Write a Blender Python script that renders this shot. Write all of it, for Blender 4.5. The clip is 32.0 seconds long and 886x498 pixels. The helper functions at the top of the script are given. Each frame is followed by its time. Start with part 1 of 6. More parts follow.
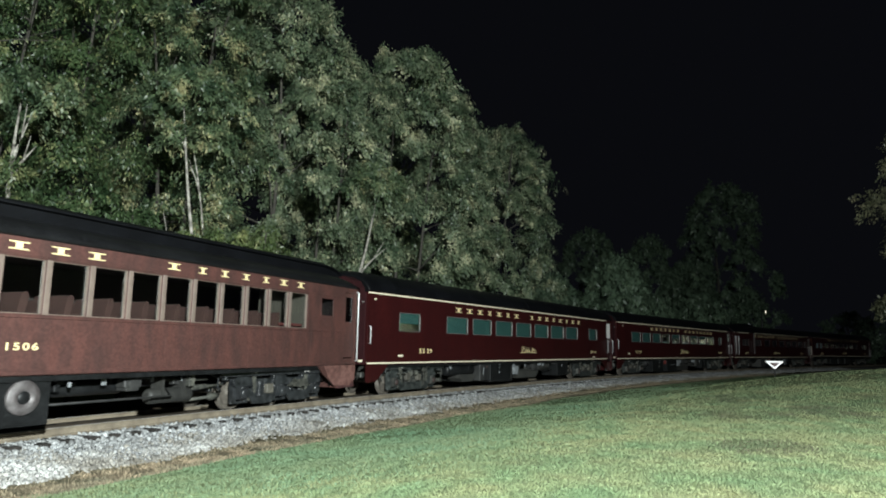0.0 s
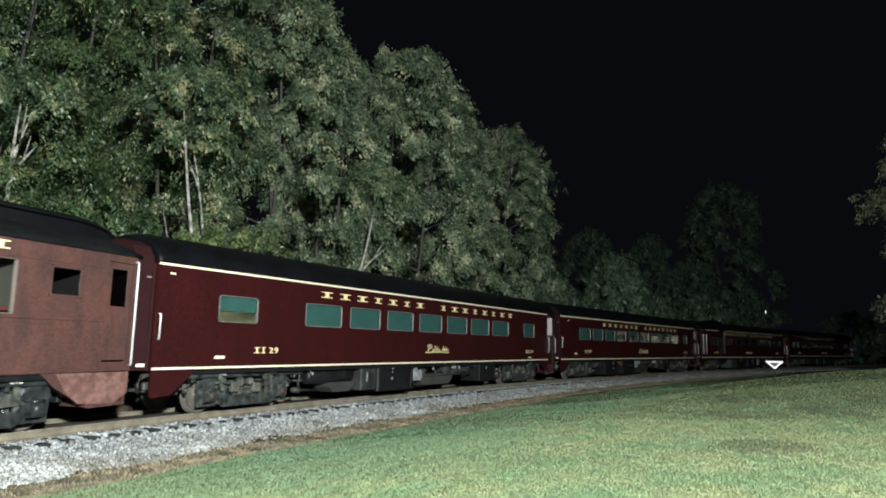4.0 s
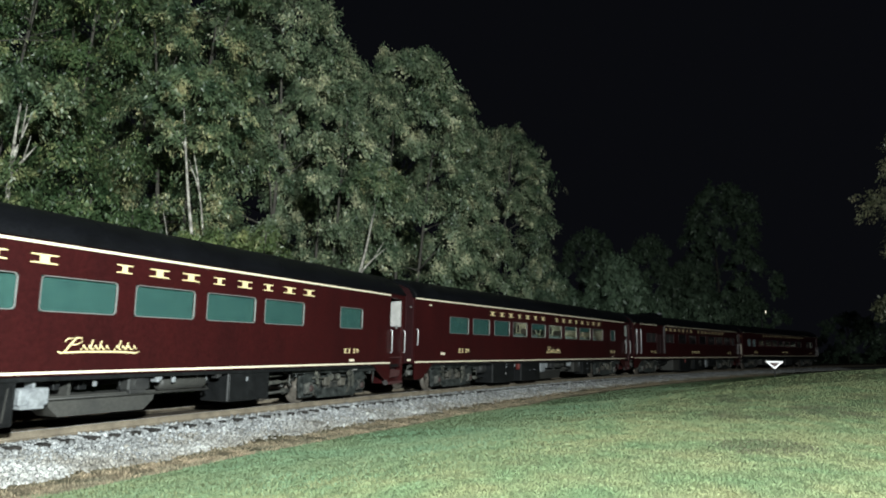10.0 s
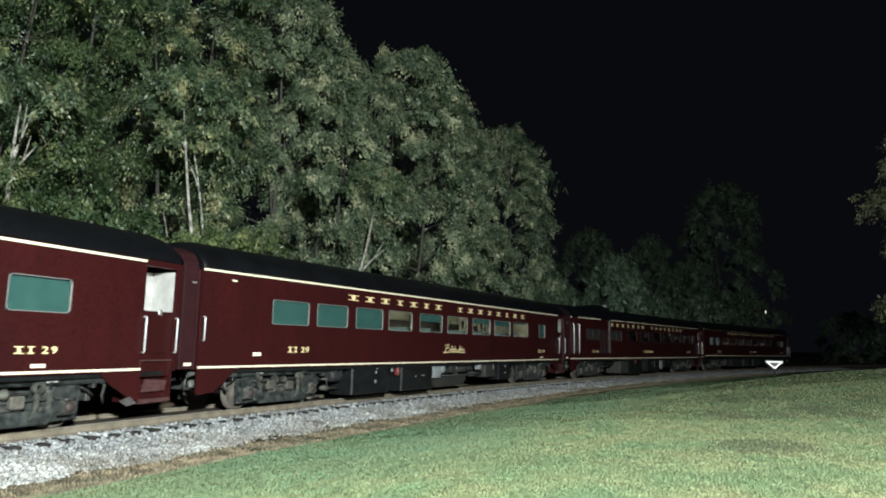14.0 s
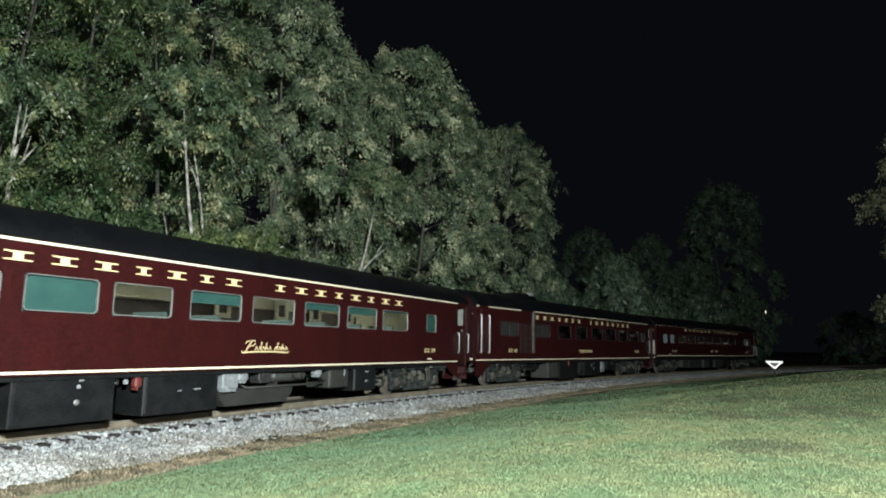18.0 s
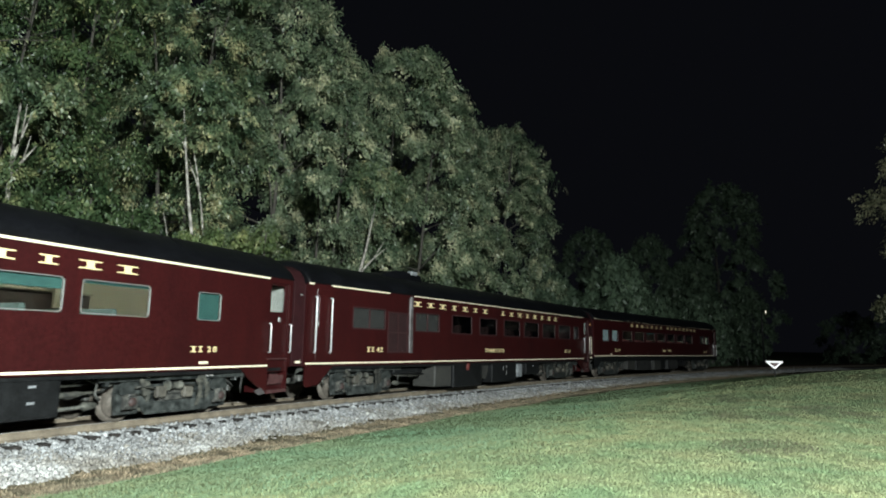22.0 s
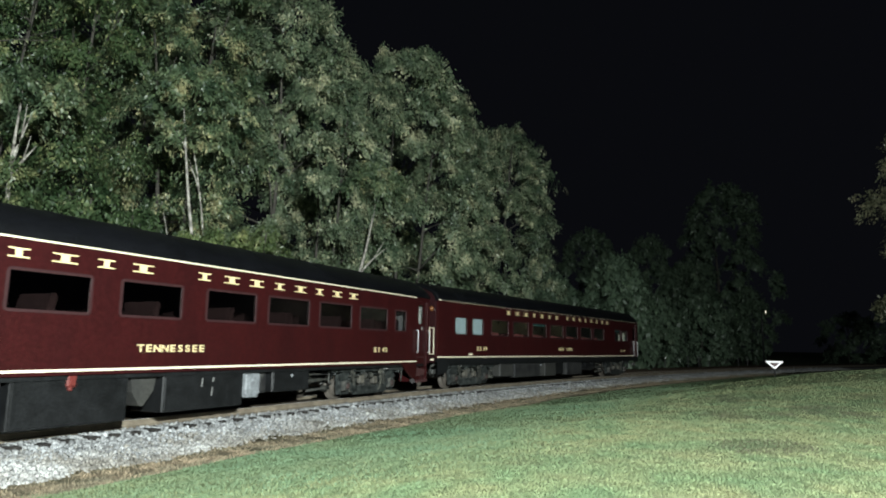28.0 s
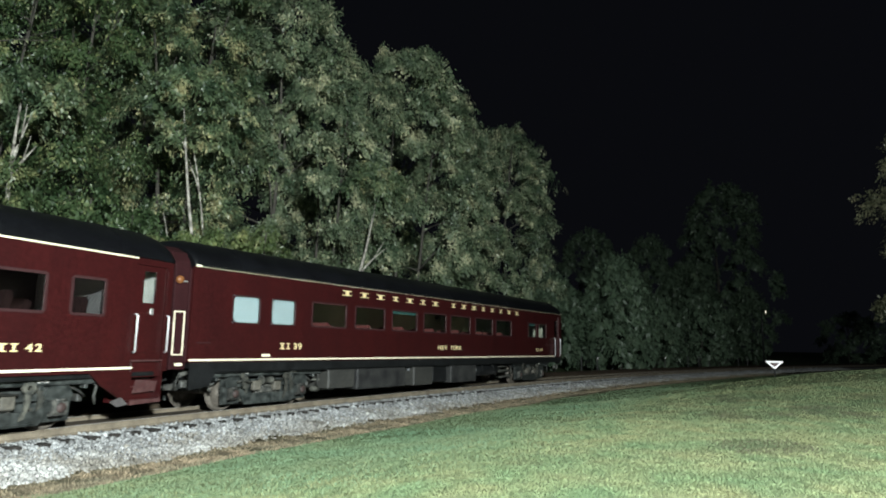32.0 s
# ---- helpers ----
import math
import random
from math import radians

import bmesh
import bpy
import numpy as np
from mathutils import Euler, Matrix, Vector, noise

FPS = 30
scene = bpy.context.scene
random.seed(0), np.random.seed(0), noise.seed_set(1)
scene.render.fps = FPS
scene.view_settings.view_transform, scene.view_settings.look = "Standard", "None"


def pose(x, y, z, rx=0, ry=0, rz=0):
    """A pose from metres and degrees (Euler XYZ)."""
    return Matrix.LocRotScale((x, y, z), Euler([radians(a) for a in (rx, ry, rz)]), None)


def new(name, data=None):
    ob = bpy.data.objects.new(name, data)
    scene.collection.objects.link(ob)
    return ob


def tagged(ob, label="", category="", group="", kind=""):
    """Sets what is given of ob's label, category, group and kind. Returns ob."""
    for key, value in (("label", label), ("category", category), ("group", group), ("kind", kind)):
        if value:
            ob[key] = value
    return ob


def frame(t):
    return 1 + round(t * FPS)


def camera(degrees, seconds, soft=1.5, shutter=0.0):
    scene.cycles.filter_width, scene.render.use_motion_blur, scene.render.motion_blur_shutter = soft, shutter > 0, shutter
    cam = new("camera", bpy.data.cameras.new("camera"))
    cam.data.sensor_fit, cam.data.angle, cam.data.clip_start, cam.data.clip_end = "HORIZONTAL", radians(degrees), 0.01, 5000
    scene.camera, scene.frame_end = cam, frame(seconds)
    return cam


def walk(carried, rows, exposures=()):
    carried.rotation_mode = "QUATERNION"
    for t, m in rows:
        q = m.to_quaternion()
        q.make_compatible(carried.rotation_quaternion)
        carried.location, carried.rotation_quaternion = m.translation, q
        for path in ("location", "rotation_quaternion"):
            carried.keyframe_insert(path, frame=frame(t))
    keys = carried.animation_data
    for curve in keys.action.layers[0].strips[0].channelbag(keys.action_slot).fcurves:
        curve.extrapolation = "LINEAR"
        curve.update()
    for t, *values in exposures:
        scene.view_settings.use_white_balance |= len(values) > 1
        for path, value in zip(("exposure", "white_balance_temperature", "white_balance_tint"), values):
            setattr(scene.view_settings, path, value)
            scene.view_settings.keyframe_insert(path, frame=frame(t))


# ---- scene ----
import itertools

# ================= camera =================
cam = camera(67.77, 32.0, soft=1.9, shutter=0.4)
EYE = pose(0, 0, 1.77, 98.381, 0, 0) @ pose(0, 0, 0, 0, 0, 0.975)
walk(cam, [(0, EYE), (32, EYE)])

# ================= world and lamps =================
world = bpy.data.worlds.new("night_sky")
scene.world = world
world.use_nodes = True
world.node_tree.nodes["Background"].inputs["Color"].default_value = (0.5, 0.55, 0.75, 1)
world.node_tree.nodes["Background"].inputs["Strength"].default_value = 0.0055
scene.view_settings.exposure = 0.0

LAMP_AT = (4.5, -7.5, 7.0)


def flood_lamp():
    data = bpy.data.lights.new("flood_lamp", "POINT")
    data.energy, data.color, data.shadow_soft_size = 70500, (0.905, 1.0, 0.985), 0.45
    ob = new("flood_lamp", data)
    ob.location = LAMP_AT


flood_lamp()

# ================= materials =================


def mat(name, colour, rough=0.6, metal=0.0, vary=0.25, grain=40.0, patch=2.5, bump=0.15, spec=0.5, other=None, island=0.0, obj=0.0, emit=None, streak=1.0):
    """A surface whose colour varies at two scales, with fine relief."""
    m = bpy.data.materials.new(name)
    m.use_nodes = True
    nt = m.node_tree
    n, link = nt.nodes, nt.links.new
    b = n["Principled BSDF"]
    b.inputs["Roughness"].default_value, b.inputs["Metallic"].default_value = rough, metal
    b.inputs["Specular IOR Level"].default_value = spec
    co = n.new("ShaderNodeTexCoord")
    big, fine = n.new("ShaderNodeTexNoise"), n.new("ShaderNodeTexNoise")
    big.inputs["Scale"].default_value, fine.inputs["Scale"].default_value = patch, grain
    big.inputs["Detail"].default_value, fine.inputs["Detail"].default_value = 5, 4
    run = n.new("ShaderNodeMapping")
    run.inputs["Scale"].default_value = (1, 1, streak)
    link(co.outputs["Object"], run.inputs["Vector"])
    link(run.outputs["Vector"], big.inputs["Vector"]), link(co.outputs["Object"], fine.inputs["Vector"])
    ramp = n.new("ShaderNodeValToRGB")
    lo, hi = ramp.color_ramp.elements
    lo.position, hi.position = 0.32, 0.68
    second = other or tuple(c * (1 - vary) for c in colour)
    lo.color, hi.color = (*colour, 1), (*second, 1)
    link(big.outputs["Fac"], ramp.inputs["Fac"])
    hsv = n.new("ShaderNodeHueSaturation")
    scale = n.new("ShaderNodeMapRange")
    scale.inputs["From Min"].default_value, scale.inputs["From Max"].default_value = 0.25, 0.75
    scale.inputs["To Min"].default_value, scale.inputs["To Max"].default_value = 1 - vary, 1 + vary
    link(fine.outputs["Fac"], scale.inputs["Value"])
    value = scale.outputs["Result"]
    for source, socket, amount in (("ShaderNodeNewGeometry", "Random Per Island", island), ("ShaderNodeObjectInfo", "Random", obj)):
        if amount:
            info, span, mul = n.new(source), n.new("ShaderNodeMapRange"), n.new("ShaderNodeMath")
            span.inputs["To Min"].default_value, span.inputs["To Max"].default_value = 1 - amount, 1 + amount
            mul.operation = "MULTIPLY"
            link(info.outputs[socket], span.inputs["Value"])
            link(span.outputs["Result"], mul.inputs[0]), link(value, mul.inputs[1])
            value = mul.outputs["Value"]
    link(value, hsv.inputs["Value"])
    link(ramp.outputs["Color"], hsv.inputs["Color"])
    link(hsv.outputs["Color"], b.inputs["Base Color"])
    if bump:
        bp = n.new("ShaderNodeBump")
        bp.inputs["Strength"].default_value, bp.inputs["Distance"].default_value = bump, 0.02
        link(fine.outputs["Fac"], bp.inputs["Height"])
        link(bp.outputs["Normal"], b.inputs["Normal"])
    if emit:
        b.inputs["Emission Color"].default_value, b.inputs["Emission Strength"].default_value = (*emit[:3], 1), emit[3]
    return m


def glass(name, tint, gloss):
    """A thin pane: clear, with a mirror sheen that grows at grazing angles."""
    m = bpy.data.materials.new(name)
    m.use_nodes = True
    n, link = m.node_tree.nodes, m.node_tree.links.new
    n.remove(n["Principled BSDF"])
    clear, shine, mix, edge = (n.new("ShaderNode" + k) for k in ("BsdfTransparent", "BsdfGlossy", "MixShader", "LayerWeight"))
    clear.inputs["Color"].default_value = (*tint, 1)
    shine.inputs["Roughness"].default_value, edge.inputs["Blend"].default_value = 0.03, 0.5
    steep, share_of = n.new("ShaderNodeMath"), n.new("ShaderNodeMath")
    steep.operation, steep.inputs[1].default_value = "POWER", 5
    share_of.operation, share_of.inputs[1].default_value, share_of.inputs[2].default_value = "MULTIPLY_ADD", 0.8, gloss
    link(edge.outputs["Facing"], steep.inputs[0]), link(steep.outputs[0], share_of.inputs[0])
    link(share_of.outputs[0], mix.inputs["Fac"]), link(clear.outputs[0], mix.inputs[1]), link(shine.outputs[0], mix.inputs[2])
    link(mix.outputs[0], n["Material Output"].inputs["Surface"])
    return m


def leaf_mat(name, dark, light, warm):
    """Leaves: three greens told apart leaf by leaf and, more strongly, by painted light and dark clumps; a waxy sheen
    and some light let through.
    """
    m = bpy.data.materials.new(name)
    m.use_nodes = True
    n, link = m.node_tree.nodes, m.node_tree.links.new
    b = n["Principled BSDF"]
    b.inputs["Roughness"].default_value, b.inputs["Specular IOR Level"].default_value = 0.42, 0.5
    geo, ramp, co, big = (n.new("ShaderNode" + k) for k in ("NewGeometry", "ValToRGB", "TexCoord", "TexNoise"))
    big.inputs["Scale"].default_value = 1.1
    e = ramp.color_ramp.elements
    e[0].color, e[1].color = (*dark, 1), (*warm, 1)
    e[0].position, e[1].position = 0.12, 0.93
    mid = e.new(0.62)
    mid.color = (*light, 1)
    # strong clump noise paints lit boughs and shaded gaps into the leaf colour
    add, mul = n.new("ShaderNodeMath"), n.new("ShaderNodeMath")
    mul.operation, mul.inputs[1].default_value = "MULTIPLY_ADD", 2.2
    mul.inputs[2].default_value = -1.12
    link(co.outputs["Object"], big.inputs["Vector"]), link(big.outputs["Fac"], mul.inputs[0])
    less = n.new("ShaderNodeMath")
    less.operation, less.inputs[1].default_value, less.inputs[2].default_value = "MULTIPLY_ADD", 0.26, 0.37
    link(geo.outputs["Random Per Island"], less.inputs[0])
    link(less.outputs[0], add.inputs[0]), link(mul.outputs[0], add.inputs[1])
    link(add.outputs[0], ramp.inputs["Fac"]), link(ramp.outputs["Color"], b.inputs["Base Color"])
    through_leaf, mix = n.new("ShaderNodeBsdfTranslucent"), n.new("ShaderNodeMixShader")
    mix.inputs["Fac"].default_value = 0.3
    link(ramp.outputs["Color"], through_leaf.inputs["Color"])
    link(b.outputs[0], mix.inputs[1]), link(through_leaf.outputs[0], mix.inputs[2])
    link(mix.outputs[0], n["Material Output"].inputs["Surface"])
    return m


MAROON = mat("maroon_paint", (0.035, 0.0058, 0.006), 0.34, vary=0.28, grain=14, patch=1.6, bump=0.03, spec=0.35, other=(0.026, 0.005, 0.0054), streak=0.3)
BROWN = mat("weathered_brown_paint", (0.09, 0.037, 0.031), 0.5, vary=0.3, grain=18, patch=3.4, bump=0.06, other=(0.055, 0.027, 0.024), streak=0.3)
SASH = mat("worn_brown_sash_paint", (0.18, 0.138, 0.115), 0.5, vary=0.2, grain=30, patch=5, bump=0.06)
ROOF = mat("black_roof_paint", (0.0042, 0.0046, 0.006), 0.5, vary=0.5, grain=20, patch=1.2, bump=0.08, spec=0.22)
# paler copy of the roof paint, holding the lower roof's highlight in its colour
LITROOF = mat("highlit_roof_paint", (0.0095, 0.0098, 0.0108), 0.42, vary=0.5, grain=16, patch=1.2, bump=0.1, spec=0.35)
BLACK = mat("black_underframe_paint", (0.012, 0.0128, 0.0135), 0.45, vary=0.5, grain=25, patch=3, bump=0.1, spec=0.3)
GRIME = mat("dusty_truck_steel", (0.09, 0.088, 0.078), 0.55, vary=0.5, grain=14, patch=6, bump=0.3, other=(0.025, 0.027, 0.026), obj=0.5)
SCUFFED = mat("scuffed_maroon_paint", (0.075, 0.034, 0.033), 0.6, vary=0.3, grain=18, patch=7, bump=0.08, other=(0.055, 0.018, 0.018))
SCUFFEDBROWN = mat("scuffed_brown_paint", (0.2, 0.1, 0.085), 0.6, vary=0.3, grain=14, patch=5, bump=0.15, other=(0.1, 0.045, 0.038))
CANVAS = mat("dull_maroon_canvas", (0.026, 0.0062, 0.0075), 0.8, vary=0.25, grain=30, patch=3, bump=0.1, spec=0.15)
DULL = mat("dull_grey_tank_paint", (0.046, 0.045, 0.04), 0.6, vary=0.3, grain=16, patch=1.6, bump=0.12, other=(0.03, 0.03, 0.028), obj=0.3)
GLOSS = mat("glossy_black_truck_paint", (0.03, 0.032, 0.034), 0.28, vary=0.5, grain=9, patch=4, bump=0.12, spec=0.7, other=(0.008, 0.009, 0.01), obj=0.3)
OLIVE = mat("dusty_olive_grime", (0.085, 0.083, 0.068), 0.7, vary=0.5, grain=10, patch=8, bump=0.3, other=(0.022, 0.024, 0.021), obj=0.5)
SLICK = mat("oily_black_steel", (0.05, 0.055, 0.052), 0.42, vary=0.6, grain=9, patch=5, bump=0.3, other=(0.008, 0.01, 0.01), obj=0.3)
TAN = mat("dusty_tan_grime", (0.12, 0.108, 0.086), 0.75, vary=0.4, grain=12, patch=7, bump=0.3, other=(0.07, 0.066, 0.055), obj=0.25)
LIDRED = mat("rusty_lid_steel", (0.062, 0.037, 0.032), 0.6, vary=0.4, grain=14, patch=8, bump=0.2, other=(0.03, 0.021, 0.02))
DUST = mat("dust_grey_box_paint", (0.036, 0.036, 0.034), 0.65, vary=0.35, grain=18, patch=2, bump=0.1, other=(0.01, 0.01, 0.011))
DUCT = mat("dull_duct_metal", (0.13, 0.12, 0.12), 0.5, metal=0.2, vary=0.3, grain=12, patch=4, bump=0.1, other=(0.07, 0.06, 0.06))
CHALK = mat("chalky_grey_paint", (0.26, 0.275, 0.285), 0.6, vary=0.3, grain=14, patch=5, bump=0.1, other=(0.16, 0.17, 0.18))
WHEEL = mat("rusty_wheel_steel", (0.125, 0.108, 0.09), 0.65, metal=0.1, vary=0.35, grain=18, patch=4, bump=0.15)
GOLD = mat("gold_leaf_paint", (0.8, 0.66, 0.36), 0.45, vary=0.08, grain=60, patch=8, bump=0.03)
CREAM = mat("cream_stripe_paint", (0.88, 0.8, 0.6), 0.5, vary=0.06, grain=40, patch=3, bump=0.02)
WHITE = mat("white_paint", (0.5, 0.485, 0.46), 0.45, vary=0.15, grain=12, patch=3, bump=0.05, other=(0.36, 0.35, 0.34))
STEEL = mat("polished_grab_steel", (0.7, 0.7, 0.7), 0.35, metal=0.35, vary=0.08, grain=30, patch=6, bump=0.02)
ALU = mat("window_aluminium", (0.26, 0.26, 0.25), 0.45, metal=0.3, vary=0.15, grain=30, patch=6, bump=0.03)
DARKRIM = mat("maroon_window_rim", (0.038, 0.014, 0.015), 0.5, vary=0.15, grain=30, patch=6, bump=0.03)
TEAL = mat("teal_window_blind", (0.042, 0.115, 0.104), 0.7, vary=0.16, grain=7, patch=2.2, bump=0.6, other=(0.03, 0.09, 0.086))
PALE = mat("pale_blue_blind", (0.42, 0.5, 0.54), 0.8, vary=0.06, grain=60, patch=3, bump=0.05)
GREYBLIND = mat("grey_mesh_screen", (0.045, 0.04, 0.04), 0.8, vary=0.2, grain=90, patch=3, bump=0.1)
SCREENMAROON = mat("dull_maroon_screen", (0.032, 0.012, 0.0125), 0.7, vary=0.25, grain=60, patch=3, bump=0.1)
LINING = mat("cream_cabin_lining", (0.5, 0.49, 0.4), 0.6, vary=0.12, grain=20, patch=1.5, bump=0.03)
TANLINING = mat("tan_cabin_paint", (0.085, 0.074, 0.062), 0.6, vary=0.15, grain=20, patch=2, bump=0.04)
DARKLINING = mat("dark_cabin_lining", (0.085, 0.07, 0.066), 0.6, vary=0.2, grain=20, patch=1.5, bump=0.03)
REDSEAT = mat("red_plush_seat", (0.13, 0.03, 0.028), 0.9, vary=0.2, grain=80, patch=4, bump=0.1)
BROWNSEAT = mat("brown_plush_seat", (0.06, 0.026, 0.022), 0.9, vary=0.25, grain=60, patch=4, bump=0.1)
BLUESEAT = mat("teal_plush_seat", (0.1, 0.135, 0.125), 0.9, vary=0.2, grain=80, patch=4, bump=0.1)
RUBBER = mat("black_diaphragm_rubber", (0.012, 0.011, 0.011), 0.8, vary=0.3, grain=30, patch=4, bump=0.2)
ORANGE = mat("amber_lamp_lens", (0.2, 0.08, 0.03), 0.25, vary=0.1, grain=30, patch=9, bump=0.02)
REDLENS = mat("red_fitting_paint", (0.15, 0.03, 0.025), 0.4, vary=0.15, grain=30, patch=9, bump=0.03)
PANE = glass("window_glass", (0.86, 0.9, 0.88), 0.08)
DARKPANE = glass("smoked_window_glass", (0.42, 0.43, 0.44), 0.1)
RAILM = mat("rusty_rail_steel", (0.25, 0.21, 0.155), 0.7, metal=0.1, vary=0.25, grain=40, patch=3, bump=0.15, other=(0.14, 0.115, 0.085))
SOIL = mat("oily_track_dirt", (0.1, 0.077, 0.055), 0.9, vary=0.5, grain=18, patch=2, bump=0.6, other=(0.035, 0.03, 0.024), spec=0.2)
TIEM = mat("creosoted_tie_wood", (0.026, 0.022, 0.019), 0.9, vary=0.4, grain=25, patch=4, bump=0.3, obj=0.3)
STONE = mat("grey_ballast_stone", (0.365, 0.375, 0.38), 0.85, vary=0.25, grain=50, patch=1.6, bump=0.2, island=0.55, other=(0.22, 0.22, 0.215))
DIRTYSTONE = mat("dusty_ballast_stone", (0.41, 0.41, 0.395), 0.9, vary=0.3, grain=50, patch=0.9, bump=0.2, island=0.42, other=(0.17, 0.155, 0.13))
BED = mat("ballast_bed", (0.25, 0.25, 0.245), 0.9, vary=0.6, grain=28, patch=3, bump=1.0, other=(0.12, 0.115, 0.1))
WORN = mat("worn_brown_grass", (0.075, 0.08, 0.045), 0.8, vary=0.3, grain=5, patch=0.8, bump=0, other=(0.06, 0.055, 0.04), island=0.4, spec=0.15)
GREENBLADE = mat("lush_grass_blades", (0.095, 0.165, 0.096), 0.7, vary=0.3, grain=3, patch=0.35, bump=0, other=(0.138, 0.172, 0.093), island=0.15, spec=0.25)
LAWN = mat("mown_lawn_soil", (0.1, 0.142, 0.075), 0.95, vary=0.22, grain=26, patch=1.1, bump=0.35, other=(0.155, 0.165, 0.09), spec=0.1)
BLADE = mat("grass_blades", (0.1, 0.148, 0.073), 0.7, vary=0.32, grain=5, patch=1.1, bump=0, other=(0.164, 0.174, 0.086), island=0.17, spec=0.25)
FILLBANK = mat("brown_fill_dirt", (0.14, 0.1, 0.07), 0.95, vary=0.4, grain=16, patch=1.5, bump=0.8, other=(0.07, 0.055, 0.04), spec=0.1)
DRY = mat("dry_verge_soil", (0.2, 0.16, 0.11), 0.95, vary=0.4, grain=30, patch=2, bump=0.8, other=(0.085, 0.085, 0.055), spec=0.1)
STRAW = mat("dry_grass_blades", (0.29, 0.225, 0.15), 0.8, vary=0.35, grain=6, patch=1.6, bump=0, other=(0.12, 0.11, 0.075), island=0.45, spec=0.2)
BARK = mat("pale_birch_bark", (0.43, 0.405, 0.355), 0.8, vary=0.4, grain=14, patch=4.5, bump=0.4, other=(0.08, 0.07, 0.06))
DARKBARK = mat("grey_bark", (0.06, 0.054, 0.045), 0.9, vary=0.35, grain=14, patch=3, bump=0.5)
LEAF = leaf_mat("birch_leaves", (0.03, 0.056, 0.03), (0.131, 0.176, 0.093), (0.4, 0.37, 0.2))
LEAFS = leaf_mat("deep_green_leaves", (0.019, 0.04, 0.016), (0.08, 0.124, 0.053), (0.27, 0.28, 0.13))
LEAFD = leaf_mat("dark_leaves", (0.085, 0.125, 0.08), (0.12, 0.175, 0.112), (0.15, 0.196, 0.126))
# silvery leaves, with extra lamplight painted in for the farther trees
LEAFB = leaf_mat("silvery_lit_leaves", (0.045, 0.074, 0.042), (0.174, 0.218, 0.132), (0.49, 0.48, 0.31))
LEAFY = leaf_mat("yellowing_leaves", (0.09, 0.1, 0.055), (0.2, 0.2, 0.12), (0.34, 0.31, 0.19))
LEAFG = leaf_mat("yellow_green_leaves", (0.05, 0.078, 0.028), (0.145, 0.19, 0.075), (0.33, 0.33, 0.14))
POST = mat("galvanised_post_steel", (0.12, 0.12, 0.12), 0.55, metal=0.4, vary=0.2, grain=30, patch=5, bump=0.05)
# a faint glow of its own stands in for lamplight thrown back
REFLECT = mat("glowing_reflector_white", (0.9, 0.9, 0.9), 0.3, vary=0.03, grain=30, patch=5, bump=0, emit=(1, 1, 1, 0.35))
SIGNRED = mat("faded_sign_centre", (0.09, 0.02, 0.018), 0.5, vary=0.2, grain=30, patch=5, bump=0.02)
CABINGLOW = mat("cabin_light_glass", (0.8, 0.78, 0.7), 0.4, vary=0.02, grain=10, patch=5, bump=0, emit=(1.0, 0.93, 0.78, 21))
DIMGLOW = mat("dim_cabin_light_glass", (0.8, 0.78, 0.7), 0.4, vary=0.02, grain=10, patch=5, bump=0, emit=(1.0, 0.85, 0.65, 3))
GLOW = mat("glowing_lamp_glass", (0.9, 0.9, 0.8), 0.3, vary=0.02, grain=10, patch=5, bump=0, emit=(1.0, 0.93, 0.7, 1.6))

# ================= mesh helpers =================


def box(bm, x0, x1, y0, y1, z0, z1, bevel=0.0):
    v = [bm.verts.new((x, y, z)) for x in (x0, x1) for y in (y0, y1) for z in (z0, z1)]
    f = [bm.faces.new([v[i] for i in q]) for q in ((0, 1, 3, 2), (4, 6, 7, 5), (0, 4, 5, 1), (2, 3, 7, 6), (0, 2, 6, 4), (1, 5, 7, 3))]
    if bevel:
        bmesh.ops.bevel(bm, geom=list({e for q in f for e in q.edges}), offset=bevel, segments=1, affect="EDGES")


def tube(bm, points, radii, seg=8):
    """A tapered tube through points; its ends are closed."""
    rings = []
    for i, p in enumerate(points):
        a, b = Vector(points[max(i - 1, 0)]), Vector(points[min(i + 1, len(points) - 1)])
        way = (b - a).normalized()
        side = way.cross(Vector((0, 0, 1)) if abs(way.z) < 0.9 else Vector((1, 0, 0))).normalized()
        up = side.cross(way)
        r = radii[i] if isinstance(radii, (list, tuple)) else radii
        rings.append([bm.verts.new(Vector(p) + r * (math.cos(k * math.tau / seg) * side + math.sin(k * math.tau / seg) * up)) for k in range(seg)])
    for a, b in zip(rings, rings[1:]):
        for k in range(seg):
            bm.faces.new((a[k], a[(k + 1) % seg], b[(k + 1) % seg], b[k])).smooth = True
    bm.faces.new(rings[0][::-1]), bm.faces.new(rings[-1])


def slab(bm, outline, y0, y1):
    """An outline in x and z, drawn out from y0 to y1."""
    a, b = [bm.verts.new((x, y0, z)) for x, z in outline], [bm.verts.new((x, y1, z)) for x, z in outline]
    bm.faces.new(a), bm.faces.new(b[::-1])
    for i in range(len(a)):
        j = (i + 1) % len(a)
        bm.faces.new((a[j], a[i], b[i], b[j]))


def loft(bm, sections, smooth=True, closed=True):
    rings = [[bm.verts.new(p) for p in s] for s in sections]
    for a, b in zip(rings, rings[1:]):
        for i in range(len(a) if closed else len(a) - 1):
            j = (i + 1) % len(a)
            bm.faces.new((a[i], a[j], b[j], b[i])).smooth = smooth
    if closed:
        bm.faces.new(rings[0][::-1]), bm.faces.new(rings[-1])


